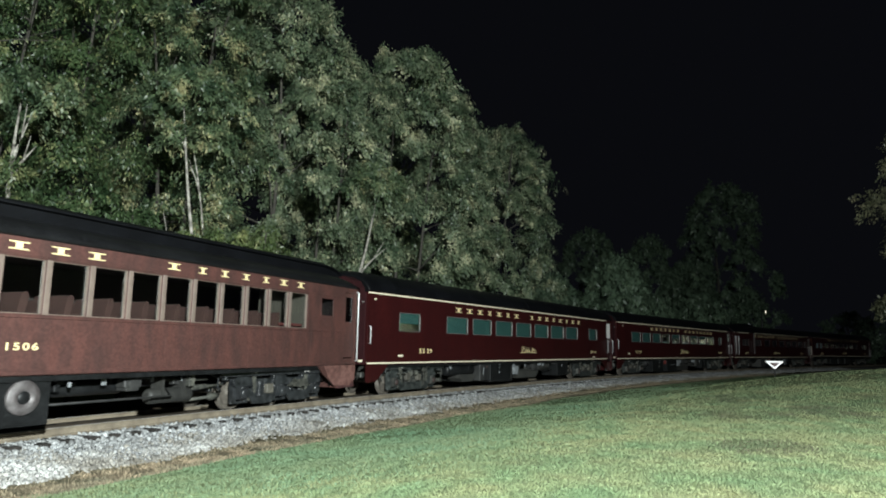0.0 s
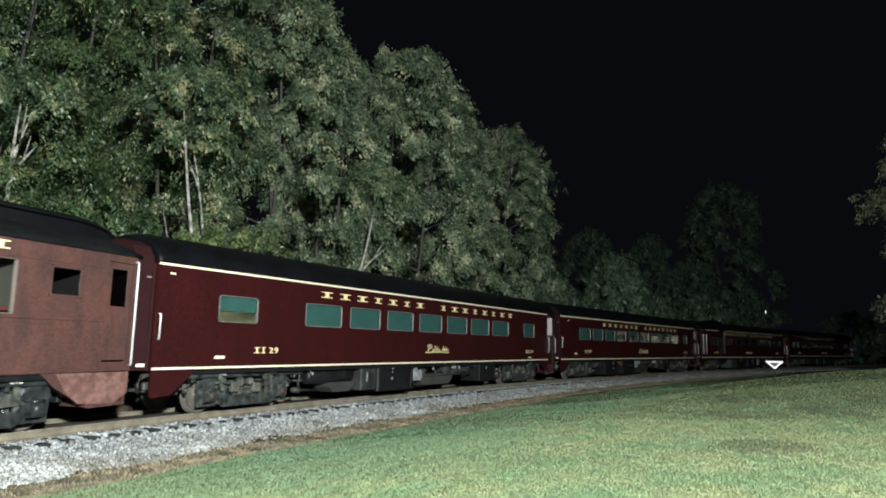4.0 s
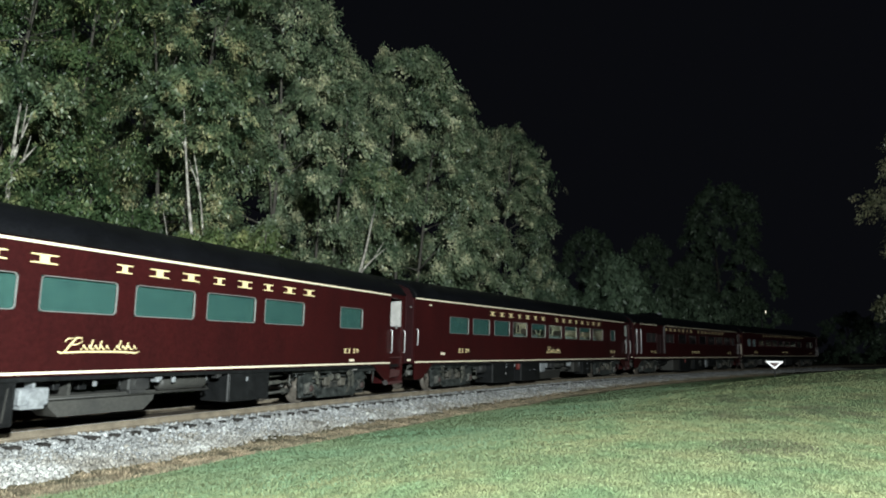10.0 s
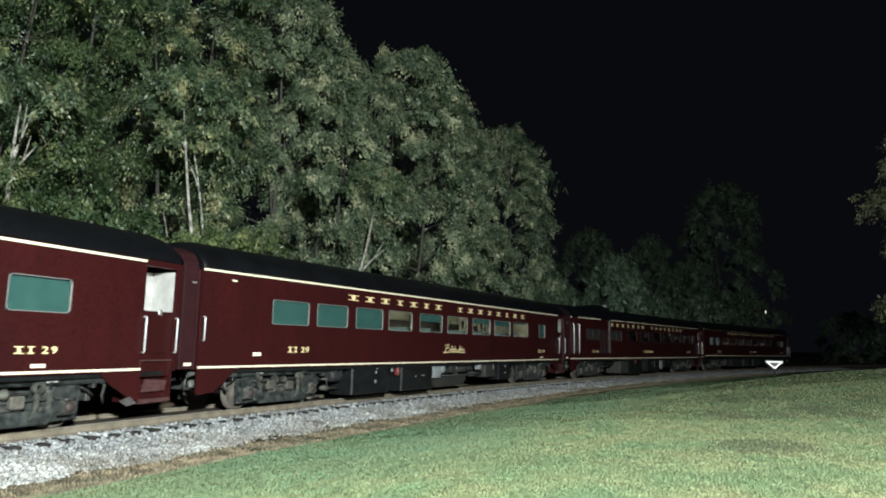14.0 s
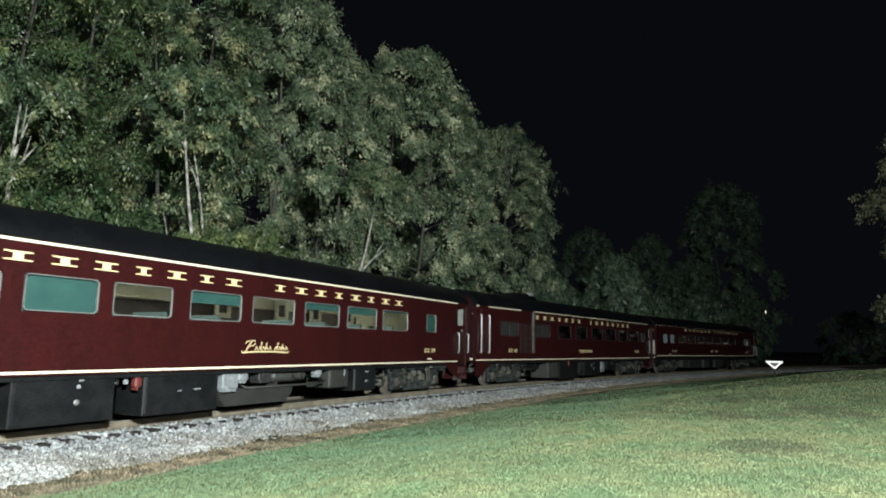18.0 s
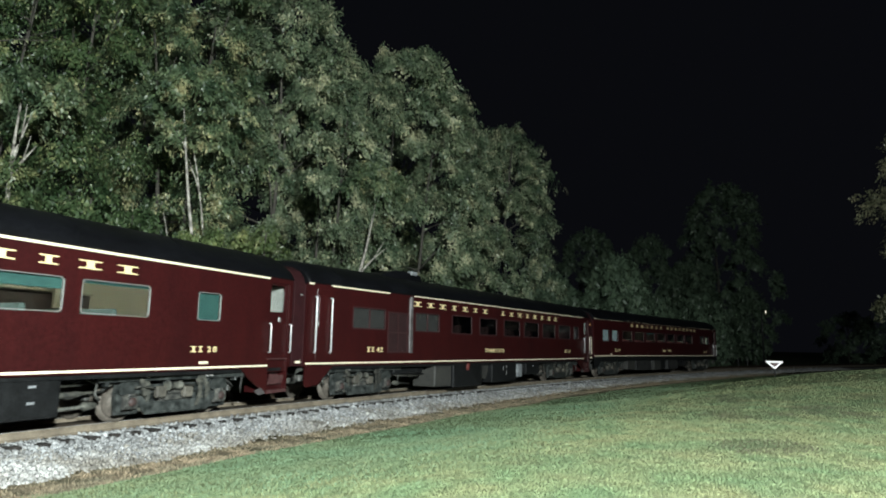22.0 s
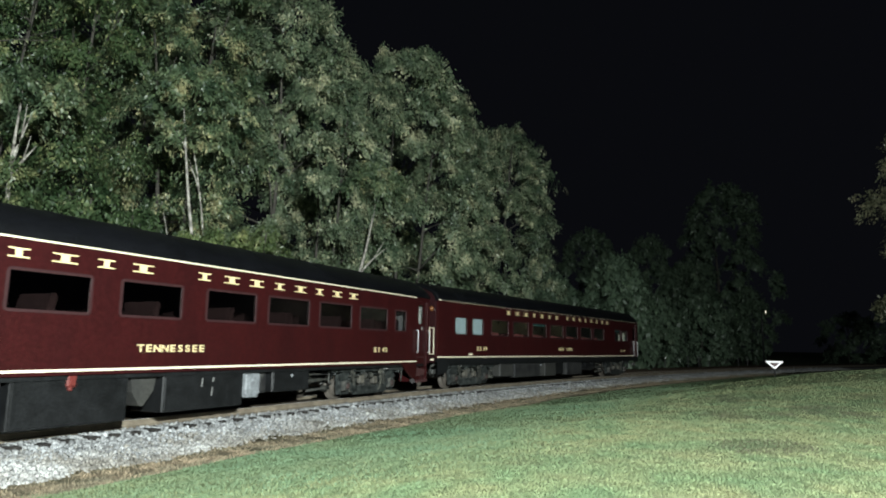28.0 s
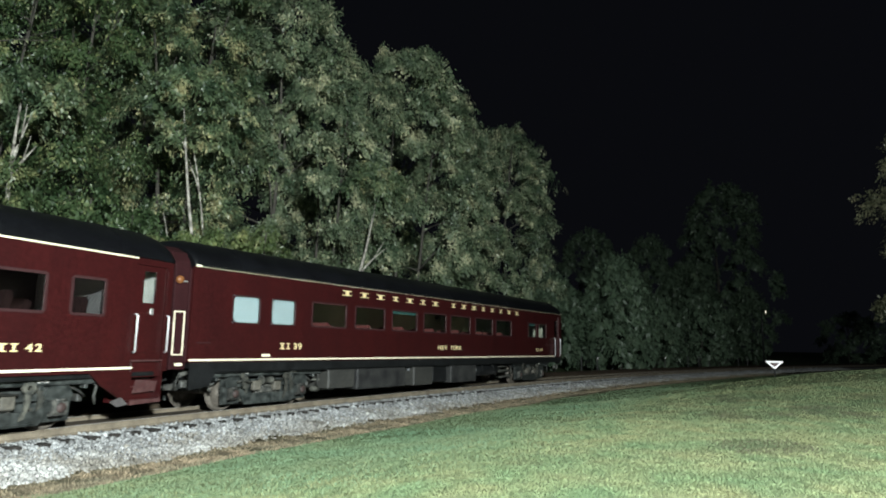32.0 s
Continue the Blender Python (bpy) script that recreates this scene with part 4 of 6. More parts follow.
def shell(label, colour, lining, front, rear, bottom, holes, far_holes, group):
    """Body of a car: sides, ends, floor, lining."""
    car = thing("passenger_car", label, "railway car", group)
    for y0, y1, cut in ((-HALF, -HALF + 0.07, holes), (HALF - 0.07, HALF, far_holes)):
        bm = bmesh.new()
        holed_wall(bm, front, rear, bottom, 3.6, y0, y1, cut)
        part("side_wall", bm, colour, car)
    for x0, x1 in ((front, front + 0.07), (rear - 0.07, rear)):
        bm = bmesh.new()
        for y0, y1, z0, z1 in ((-HALF + 0.075, -0.42, bottom, 3.6), (0.42, HALF - 0.075, bottom, 3.6), (-0.42, 0.42, 3.4, 3.6), (-0.42, 0.42, bottom, 1.3)):
            box(bm, x0, x1, y0, y1, z0, z1)
        box(bm, x0 + 0.02, x1 - 0.02, -0.42, 0.42, 1.3, 3.4)
        part("end_wall", bm, colour, car)
        for side in (-1, 1):
            bm = bmesh.new()
            x = front - 0.03 if x0 == front else rear + 0.03
            box(bm, x - 0.03, x + 0.03, side * 1.4 - 0.05, side * 1.4 + 0.05, bottom, 3.55, 0.015)
            part("corner_post", bm, BROWN if colour is BROWN else CANVAS, car)
    bm = bmesh.new()
    box(bm, front + 0.08, rear - 0.08, -HALF + 0.08, HALF - 0.08, 1.14, 1.28)
    part("floor_pan", bm, BLACK, car)
    bm = bmesh.new()
    box(bm, front + 0.5, rear - 0.5, -0.3, 0.3, 0.8, 1.13, 0.02)
    for k in range(int((rear - front - 1) / 1.5)):
        x = front + 0.8 + 1.5 * k
        slab(bm, [(x, 1.13), (x + 0.08, 1.13), (x + 0.08, 1.0), (x, 1.0)], -1.42, 1.42)
    box(bm, front + 0.3, rear - 0.3, -1.46, -1.38, 1.0, bottom - 0.004, 0.01)
    part("centre_sill", bm, BLACK, car)
    bm = bmesh.new()
    box(bm, front + 0.3, rear - 1.15, 1.3, 1.34, 1.29, 3.4)
    box(bm, front + 0.3, rear - 1.15, -1.42, 1.34, 3.42, 3.5)
    box(bm, front + 0.32, front + 0.36, -1.42, 1.3, 1.29, 3.4)
    box(bm, rear - 1.25, rear - 1.2, -1.42, 1.3, 1.29, 3.4)
    part("cabin_lining", bm, lining, car)
    fittings(car, front, rear)
    return car


def end_shroud(car, front):
    """The full-width painted hood over the passage to the next car."""
    half = [(1.4, 1.12), (1.4, 3.5), (1.34, 3.72), (1.18, 3.94), (0.8, 4.1), (0.0, 4.18)]

    def section(x, k):
        return [(x, -y * k, z) for y, z in half] + [(x, y * k, z) for y, z in half[-2::-1]]

    bm = bmesh.new()
    loft(bm, [section(front - 0.44, 0.99), section(front - 0.42, 1.0), section(front - 0.01, 1.0)], smooth=False)
    part("end_shroud", bm, CANVAS, car)
    bm = bmesh.new()
    box(bm, front - 0.2, front - 0.1, -1.43, -1.395, 3.2, 3.24)
    part("plate", bm, ALU, car)
    bm = bmesh.new()
    box(bm, front - 0.3, front - 0.1, -1.425, -1.395, 1.2, 1.27)
    part("plate", bm, CREAM, car)


def plain_roof(car, front, rear):
    end_shroud(car, front)
    bm = bmesh.new()
    loft(bm, [roof_section(front, 0.16, 0.97), roof_section(front + 0.12, 0.06, 0.99), roof_section(front + 0.4), roof_section(rear - 0.4), roof_section(rear - 0.12, 0.06, 0.99), roof_section(rear, 0.16, 0.97)])
    roof = part("roof", bm, ROOF, car, "plain black rounded roof")
    bm = bmesh.new()
    for k in range(9):
        x = front + 1.5 + k * (rear - front - 3) / 8
        a, b = roof_section(x), roof_section(x + 0.05)
        loft(bm, [[(p[0], p[1] * 1.004, p[2] + 0.008) for p in s] for s in (a, b)], smooth=False)
    part("roof_seam", bm, ROOF, roof)
    bm = bmesh.new()
    for side in (-1, 1):
        box(bm, front + 0.2, rear - 0.2, side * 1.55 - 0.02, side * 1.55 + 0.02, 3.615, 3.65)
    part("rain_gutter", bm, ROOF, roof)


def stripe(car, x0, x1, z, tall=0.05, proud=0.008):
    bm = bmesh.new()
    box(bm, x0, x1, -HALF - proud, -HALF + 0.004, z - tall / 2, z + tall / 2)
    part("stripe", bm, CREAM, car, "cream painted stripe")


def steps(car, x0, x1, colour, way=1, brace=True):
    """Boarding steps in a well under the vestibule door, with the skirt beside them."""
    bm = bmesh.new()
    for i, z in enumerate((0.46, 0.74, 1.02)):
        box(bm, x0 + 0.04, x1 - 0.04, -HALF + 0.05 + 0.13 * i, -HALF + 0.32 + 0.13 * i, z, z + 0.035, 0.008)
        box(bm, x0 + 0.04, x1 - 0.04, -HALF + 0.17 + 0.13 * i, -HALF + 0.185 + 0.13 * i, z, z + 0.3)
    well = part("steps", bm, colour, car)
    bm = bmesh.new()
    for i, z in enumerate((0.46, 0.74, 1.02)):
        box(bm, x0 + 0.05, x1 - 0.05, -HALF + 0.04 + 0.13 * i, -HALF + 0.06 + 0.13 * i, z + 0.02, z + 0.04)
    part("tread_edge", bm, SCUFFED, well)
    bm = bmesh.new()
    box(bm, x0 + 0.04, x1 - 0.04, -HALF + 0.07, -HALF + 0.1, 0.98, 1.32, 0.006)
    part("trap_panel", bm, colour, well)
    bm = bmesh.new()
    slab(bm, [(x0 + 0.12, 0.64), (x1 - 0.14, 0.66), (x1 - 0.1, 0.88), (x0 + 0.2, 0.93)], -HALF + 0.058, -HALF + 0.07)
    slab(bm, [(x0 + 0.02, 0.4), (x1 - 0.02, 0.42), (x1 - 0.04, 0.5), (x0 + 0.04, 0.48)], -HALF - 0.01, -HALF + 0.06)
    part("scuffed_panel", bm, SCUFFED, well, "panel with the paint rubbed thin")
    if brace:
        bm = bmesh.new()
        slab(bm, [(x0 - 0.5, 0.5), (x0 - 0.22, 0.58), (x0 - 0.03, 0.42), (x0 - 0.3, 0.38)], -HALF + 0.0, -HALF + 0.018)
        part("step_brace", bm, DUCT, well)
    for x in (x0, x1 - 0.035):
        bm = bmesh.new()
        slab(bm, [(x, 1.12), (x + 0.035, 1.12), (x + 0.035, 0.42), (x, 0.42)], -HALF + 0.02, -HALF + 0.75)
        part("step_side", bm, colour, car)
    bm = bmesh.new()
    a, b = (x0 - 1.05, x0) if way > 0 else (x1, x1 + 1.05)
    out = [(a, 1.12), (b, 1.12), (b, 0.48), (b - 0.22, 0.54), (a + 0.32, 0.84)] if way > 0 else [(a, 1.12), (b, 1.12), (b - 0.3, 0.8), (a + 0.1, 0.44), (a, 0.42)]
    slab(bm, out, -HALF + 0.02, -HALF + 0.06)
    part("step_skirt", bm, colour, car)


def front_skirt(car, front, colour):
    bm = bmesh.new()
    slab(bm, [(front, 1.12), (front + 1.25, 1.12), (front + 0.85, 0.78), (front + 0.55, 0.55), (front + 0.06, 0.5), (front, 0.56)], -HALF + 0.01, -HALF + 0.05)
    part("end_skirt", bm, colour, car)


def vestibule(car, x0, x1, colour, glazed, open_top, rail_z=(1.52, 2.31)):
    """A side door at the rear platform, its rails and the white panelling behind it."""
    bm = bmesh.new()
    if open_top:
        holed_wall(bm, x0 + 0.03, x1 - 0.03, 1.36, 2.45, -HALF + 0.05, -HALF + 0.09, [])
        box(bm, x0 + 0.1, x1 - 0.1, -HALF + 0.035, -HALF + 0.055, 1.5, 2.3, 0.01)
    else:
        holed_wall(bm, x0 + 0.03, x1 - 0.03, 1.36, 3.46, -HALF + 0.05, -HALF + 0.09, [glazed])
        box(bm, x0 + 0.12, x1 - 0.12, -HALF + 0.035, -HALF + 0.055, 1.5, 2.4, 0.01)
    door = part("door", bm, colour, car)
    bm = bmesh.new()
    box(bm, x0 + 0.46, x0 + 0.58, -HALF + 0.02, -HALF + 0.06, 2.36, 2.5, 0.02)
    part("door_latch", bm, ALU, door)
    if not open_top:
        bm = bmesh.new()
        box(bm, glazed[0], glazed[1], -HALF + 0.068, -HALF + 0.074, glazed[2], glazed[3])
        part("pane", bm, PANE, door).visible_shadow = False
    bm = bmesh.new()
    box(bm, x0 - 0.1, x1 + 0.08, -HALF + 0.75, -HALF + 0.79, 1.3, 3.4)
    box(bm, x1 - 0.02, x1 + 0.02, -HALF + 0.1, -HALF + 0.75, 1.3, 3.4)
    box(bm, x0 - 0.1, x0 - 0.06, -HALF + 0.1, -HALF + 0.75, 1.3, 3.4)
    box(bm, x0 + 0.5, x0 + 0.62, -HALF + 0.6, -HALF + 0.76, 1.3, 3.4, 0.03)
    part("vestibule_panelling", bm, WHITE if glazed or open_top else DARKLINING, car, "white painted panelling")
    rail_bar(car, x0 + 0.03, *rail_z), rail_bar(car, x1 + 0.03, *rail_z)
    bm = bmesh.new()
    box(bm, x0, x1, -HALF - 0.01, -HALF + 0.12, 1.325, 1.36)
    part("threshold", bm, SCUFFED, car)


def company_marks(car, shift=0.0, z0=3.165, z1=3.345):
    first = [-6.58 + 0.885 * i for i in range(7)]
    second = [0.46 + 0.9 * i for i in range(8)]
    bars(car, [x + shift for x in first], 0.55, z0, z1, GOLD, stems="2221212")
    bars(car, [x + shift for x in second], 0.55, z0, z1, GOLD, stems="12212122")


def number(car, x, z, text, tall=0.16):
    bars(car, [x, x + 0.23], 0.2, z, z + tall, GOLD, stems="21")
    words(car, text, x + 0.52, x + 0.9, z, z + tall, GOLD)


def plate(car, x0, x1, z0, z1, m=CREAM):
    bm = bmesh.new()
    box(bm, x0, x1, -HALF - 0.006, -HALF + 0.004, z0, z1)
    part("plate", bm, m, car)


TRAIN = "cars of the passing train"
BOT = 1.155


def coach_brown():
    """The old heavyweight coach with a raised clerestory roof."""
    wins = [(1.3 + 0.906 * i, 1.3 + 0.906 * i + 0.78) for i in range(-13, 10)]
    small = (10.88, 11.6, 2.6, 3.22)
    door = (12.22, 12.9, 1.1, 3.45)
    cut = [(a, b, 2.22, 3.24) for a, b in wins] + [small, door]
    car = shell("old reddish-brown steel coach with black clerestory roof and paired sash windows", BROWN, DARKLINING, -12.6, 12.98, 1.12, cut, [(a, b, 2.22, 3.24) for a, b in wins], TRAIN)
    for a, b in wins:
        window(car, a + 0.015, b - 0.015, 2.24, 3.225, SASH, PANE, 0.012, wide=0.015, proud=-0.03, back=0.1)
    window(car, 10.93, 11.55, 2.65, 3.17, BROWN, DARKPANE, 0.015, wide=0.045, proud=0.01)
    bm = bmesh.new()
    box(bm, -12.5, 12.2, -HALF - 0.022, -HALF + 0.004, 2.15, 2.212, 0.006)
    box(bm, -12.5, 12.2, -HALF - 0.012, -HALF + 0.004, 3.275, 3.3, 0.004)
    box(bm, -12.5, 12.95, -HALF - 0.02, -HALF + 0.004, 1.13, 1.2, 0.006)
    part("belt_rail", bm, BROWN, car)
    for k in range(9):
        x = -11.3 + 2.72 * k
        bm = bmesh.new()
        box(bm, x, x + 0.07, -HALF - 0.006, -HALF + 0.004, 1.21, 2.145)
        part("seam_strip", bm, BROWN, car)
    bm = bmesh.new()

    def low(x, rise=1.0, width=1.0):
        half = [(1.5, 3.6), (1.56, 3.62), (1.56, 3.68), (1.5, 3.78), (1.36, 3.88), (1.15, 3.97), (0.9, 4.03), (0.0, 4.06)]
        return [(x, -y * width, 3.6 + (z - 3.6) * rise) for y, z in half] + [(x, y * width, 3.6 + (z - 3.6) * rise) for y, z in half[-2::-1]]

    loft(bm, [low(-12.7, 0.5, 0.98), low(-12.3, 0.85), low(-11.9), low(12.2), low(12.7, 0.85), low(13.1, 0.5, 0.98)])
    roof = part("roof", bm, LITROOF, car, "black lower roof of the coach")

    def deck(x, rise=1.0):
        half = [(0.86, 3.98), (0.86, 4.26), (0.98, 4.28), (0.98, 4.32), (0.8, 4.4), (0.45, 4.46), (0.0, 4.48)]
        return [(x, -y, 3.98 + (z - 3.98) * rise) for y, z in half] + [(x, y, 3.98 + (z - 3.98) * rise) for y, z in half[-2::-1]]

    bm = bmesh.new()
    loft(bm, [deck(-12.2, 0.25), deck(-11.5, 0.75), deck(-11.0), deck(11.9), deck(12.3, 0.88), deck(12.62, 0.6), deck(12.8, 0.2)], smooth=False)
    part("clerestory", bm, ROOF, roof)
    for (_, a), (b, _) in zip(wins, wins[1:]):
        bm = bmesh.new()
        box(bm, a + 0.008, b - 0.008, -HALF - 0.012, -HALF + 0.004, 2.22, 3.24, 0.005)
        part("window_post", bm, SASH, car)
    first = [1.33, 2.13, 2.91]
    second = [4.91, 5.79, 6.54, 7.32, 8.11, 8.87, 9.66]
    bars(car, first, 0.4, 3.365, 3.515, GOLD, stems="222"), bars(car, second, 0.37, 3.39, 3.545, GOLD, stems="2111122")
    words(car, "1506", 1.42, 2.1, 1.57, 1.705, GOLD)
    bm = bmesh.new()
    holed_wall(bm, 12.25, 12.87, 1.36, 3.45, -HALF + 0.05, -HALF + 0.09, [(12.36, 12.78, 2.5, 3.3)])
    door_part = part("door", bm, BROWN, car)
    bm = bmesh.new()
    box(bm, 12.36, 12.78, -HALF + 0.066, -HALF + 0.072, 2.5, 3.3)
    part("pane", bm, DARKPANE, door_part)
    rail_bar(car, 12.93, 1.25, 3.5, 0.024)
    steps(car, 11.95, 12.92, BROWN, brace=False)
    bm = bmesh.new()
    slab(bm, [(11.2, 1.11), (12.94, 1.11), (12.94, 0.66), (12.6, 0.46), (11.75, 0.5), (11.45, 0.72)], -HALF - 0.012, -HALF + 0.006)
    part("step_cover", bm, SCUFFEDBROWN, car, "bent step panel with rubbed brown paint")
    truck(car, -CENTRES - 0.53, 3, 3.0), truck(car, CENTRES + 0.53, 3, -3.0)
    equipment(car, [("box", -2.4, 2.5, 0.2, 1.05, -1.4, -0.5, BLACK), ("tank", 2.9, 4.6, 0.62, 1.0, -0.9, -0.5, BLACK),
                    ("valve", 4.3, 4.75, 0.7, 1.02, -1.2, -0.9, DUST), ("tank", 5.1, 6.4, 0.35, 0.7, -1.1, -0.7, DULL),
                    ("pipe", 2.3, 5.6, 0.52, 0.57, -1.3, 0, DUST), ("box", -5.0, -3.2, 0.3, 1.05, -1.4, -0.5, BLACK)])
    bm = bmesh.new()
    revolve(bm, [(0.06, -1.43), (0.12, -1.44), (0.15, -1.5), (0.22, -1.49), (0.29, -1.45), (0.31, -1.44), (0.32, -1.4), (0.31, -1.38), (0.1, -1.38)], 28)
    fan = part("round_cover", bm, DUCT, car, "dented bright metal fan cover")
    fan.matrix_basis = pose(1.95, -0.02, 0.72)
    bm = bmesh.new()
    revolve(bm, [(0.02, -1.47), (0.1, -1.46), (0.13, -1.43), (0.13, -1.38)], 16)
    part("hub", bm, BLACK, fan)
    clutter(car, 2.4, 6.3, 1)
    seats(car, [1.5 + 0.906 * i for i in range(9)], BROWNSEAT, 0.2)
    bm = bmesh.new()
    box(bm, 10.35, 10.4, -1.42, -0.45, 1.3, 3.4)
    box(bm, 9.3, 10.35, -0.5, -0.45, 1.3, 3.4)
    part("partition", bm, TANLINING, car, "tan painted partition")
    bm = bmesh.new()
    box(bm, 9.25, 10.3, -1.3, -0.6, 2.28, 2.36, 0.02)
    part("counter", bm, REDSEAT, car, "red counter top by the window")
    return car


def coach_blinds():
    """The maroon car with drawn teal blinds."""
    wins = [(-10.39, -9.11), (-7.2, -5.58), (-5.12, -3.52), (-3.06, -1.46), (-1.0, 0.6), (1.07, 2.69), (3.1, 4.77), (5.16, 6.83), (8.7, 9.97)]
    cut = [(a - 0.02, b + 0.02, 2.28, 2.96) for a, b in wins] + [(11.82, 12.75, 1.1, 3.46)]
    car = shell("maroon passenger car with cream stripes and drawn teal window blinds", MAROON, LINING, -12.22, 12.88, 1.1, cut, [], TRAIN)
    for i, (a, b) in enumerate(wins):
        window(car, a, b, 2.3, 2.94, ALU, PANE, 0.08, TEAL, 0.58 if i == 0 else 1.0)
    plain_roof(car, -12.22, 12.9)
    stripe(car, -12.2, 11.8, 3.555), stripe(car, -12.2, 11.85, BOT)
    company_marks(car), script_sign(car, -0.53, 1.24, 1.5, 1.82)
    number(car, -9.15, 1.5, "29"), number(car, 8.92, 1.5, "29", 0.14)
    plate(car, -10.45, -10.14, 1.37, 1.44), plate(car, 9.27, 9.57, 1.24, 1.31), plate(car, -11.9, -11.75, 3.33, 3.37)
    rail_bar(car, -12.12, 1.82, 2.4)
    vestibule(car, 11.82, 12.75, MAROON, None, True)
    steps(car, 11.85, 12.8, MAROON), front_skirt(car, -12.2, MAROON)
    truck(car, -CENTRES, 2, 2.9), truck(car, CENTRES, 2, -2.9)
    equipment(car, [("tank", -6.7, -4.5, 0.57, 1.05, -1.3, 0, BLACK), ("belly", -5.75, -4.45, 0.3, 0.6, -1.25, -0.6, DULL), ("box", -4.35, -3.5, 0.3, 1.06, -1.42, -0.5, DUST),
                    ("box", -3.42, -1.2, 0.22, 1.06, -1.42, -0.5, BLACK), ("valve", -1.12, -0.55, 0.5, 0.88, -1.4, -1.1, CHALK), ("pipe", -0.6, 3.6, 0.62, 0.68, -1.3, 0, DULL),
                    ("belly", -0.5, 2.0, 0.3, 0.7, -1.25, -0.6, DULL), ("valve", 1.2, 1.75, 0.66, 1.05, -1.35, -1.0, DUST), ("valve", 1.85, 2.05, 0.88, 1.06, -1.4, -1.2, CHALK),
                    ("tank", 2.2, 3.6, 0.66, 1.0, -1.2, -0.8, DULL), ("box", 4.05, 5.6, 0.3, 1.06, -1.42, -0.5, BLACK), ("valve", 3.65, 3.85, 0.9, 1.05, -1.4, -1.2, DUST)])
    box_marks(car, [(-4.06, 0.72, 0.05, 0.32, CHALK), (-3.74, 0.9, 0.1, 0.1, LIDRED), (-2.55, 0.97, 0.05, 0.05, CHALK), (-2.56, 0.85, 0.04, 0.05, CHALK), (-2.58, 0.63, 0.1, 0.11, CHALK), (-1.42, 0.6, 0.03, 0.6, DULL), (4.7, 0.85, 0.05, 0.1, CHALK)])
    cabin_lights(car, [-8.6, -6.6], CABINGLOW)
    clutter(car, -1.2, 4.2, 2), clutter(car, -6.9, -4.3, 12)
    return car


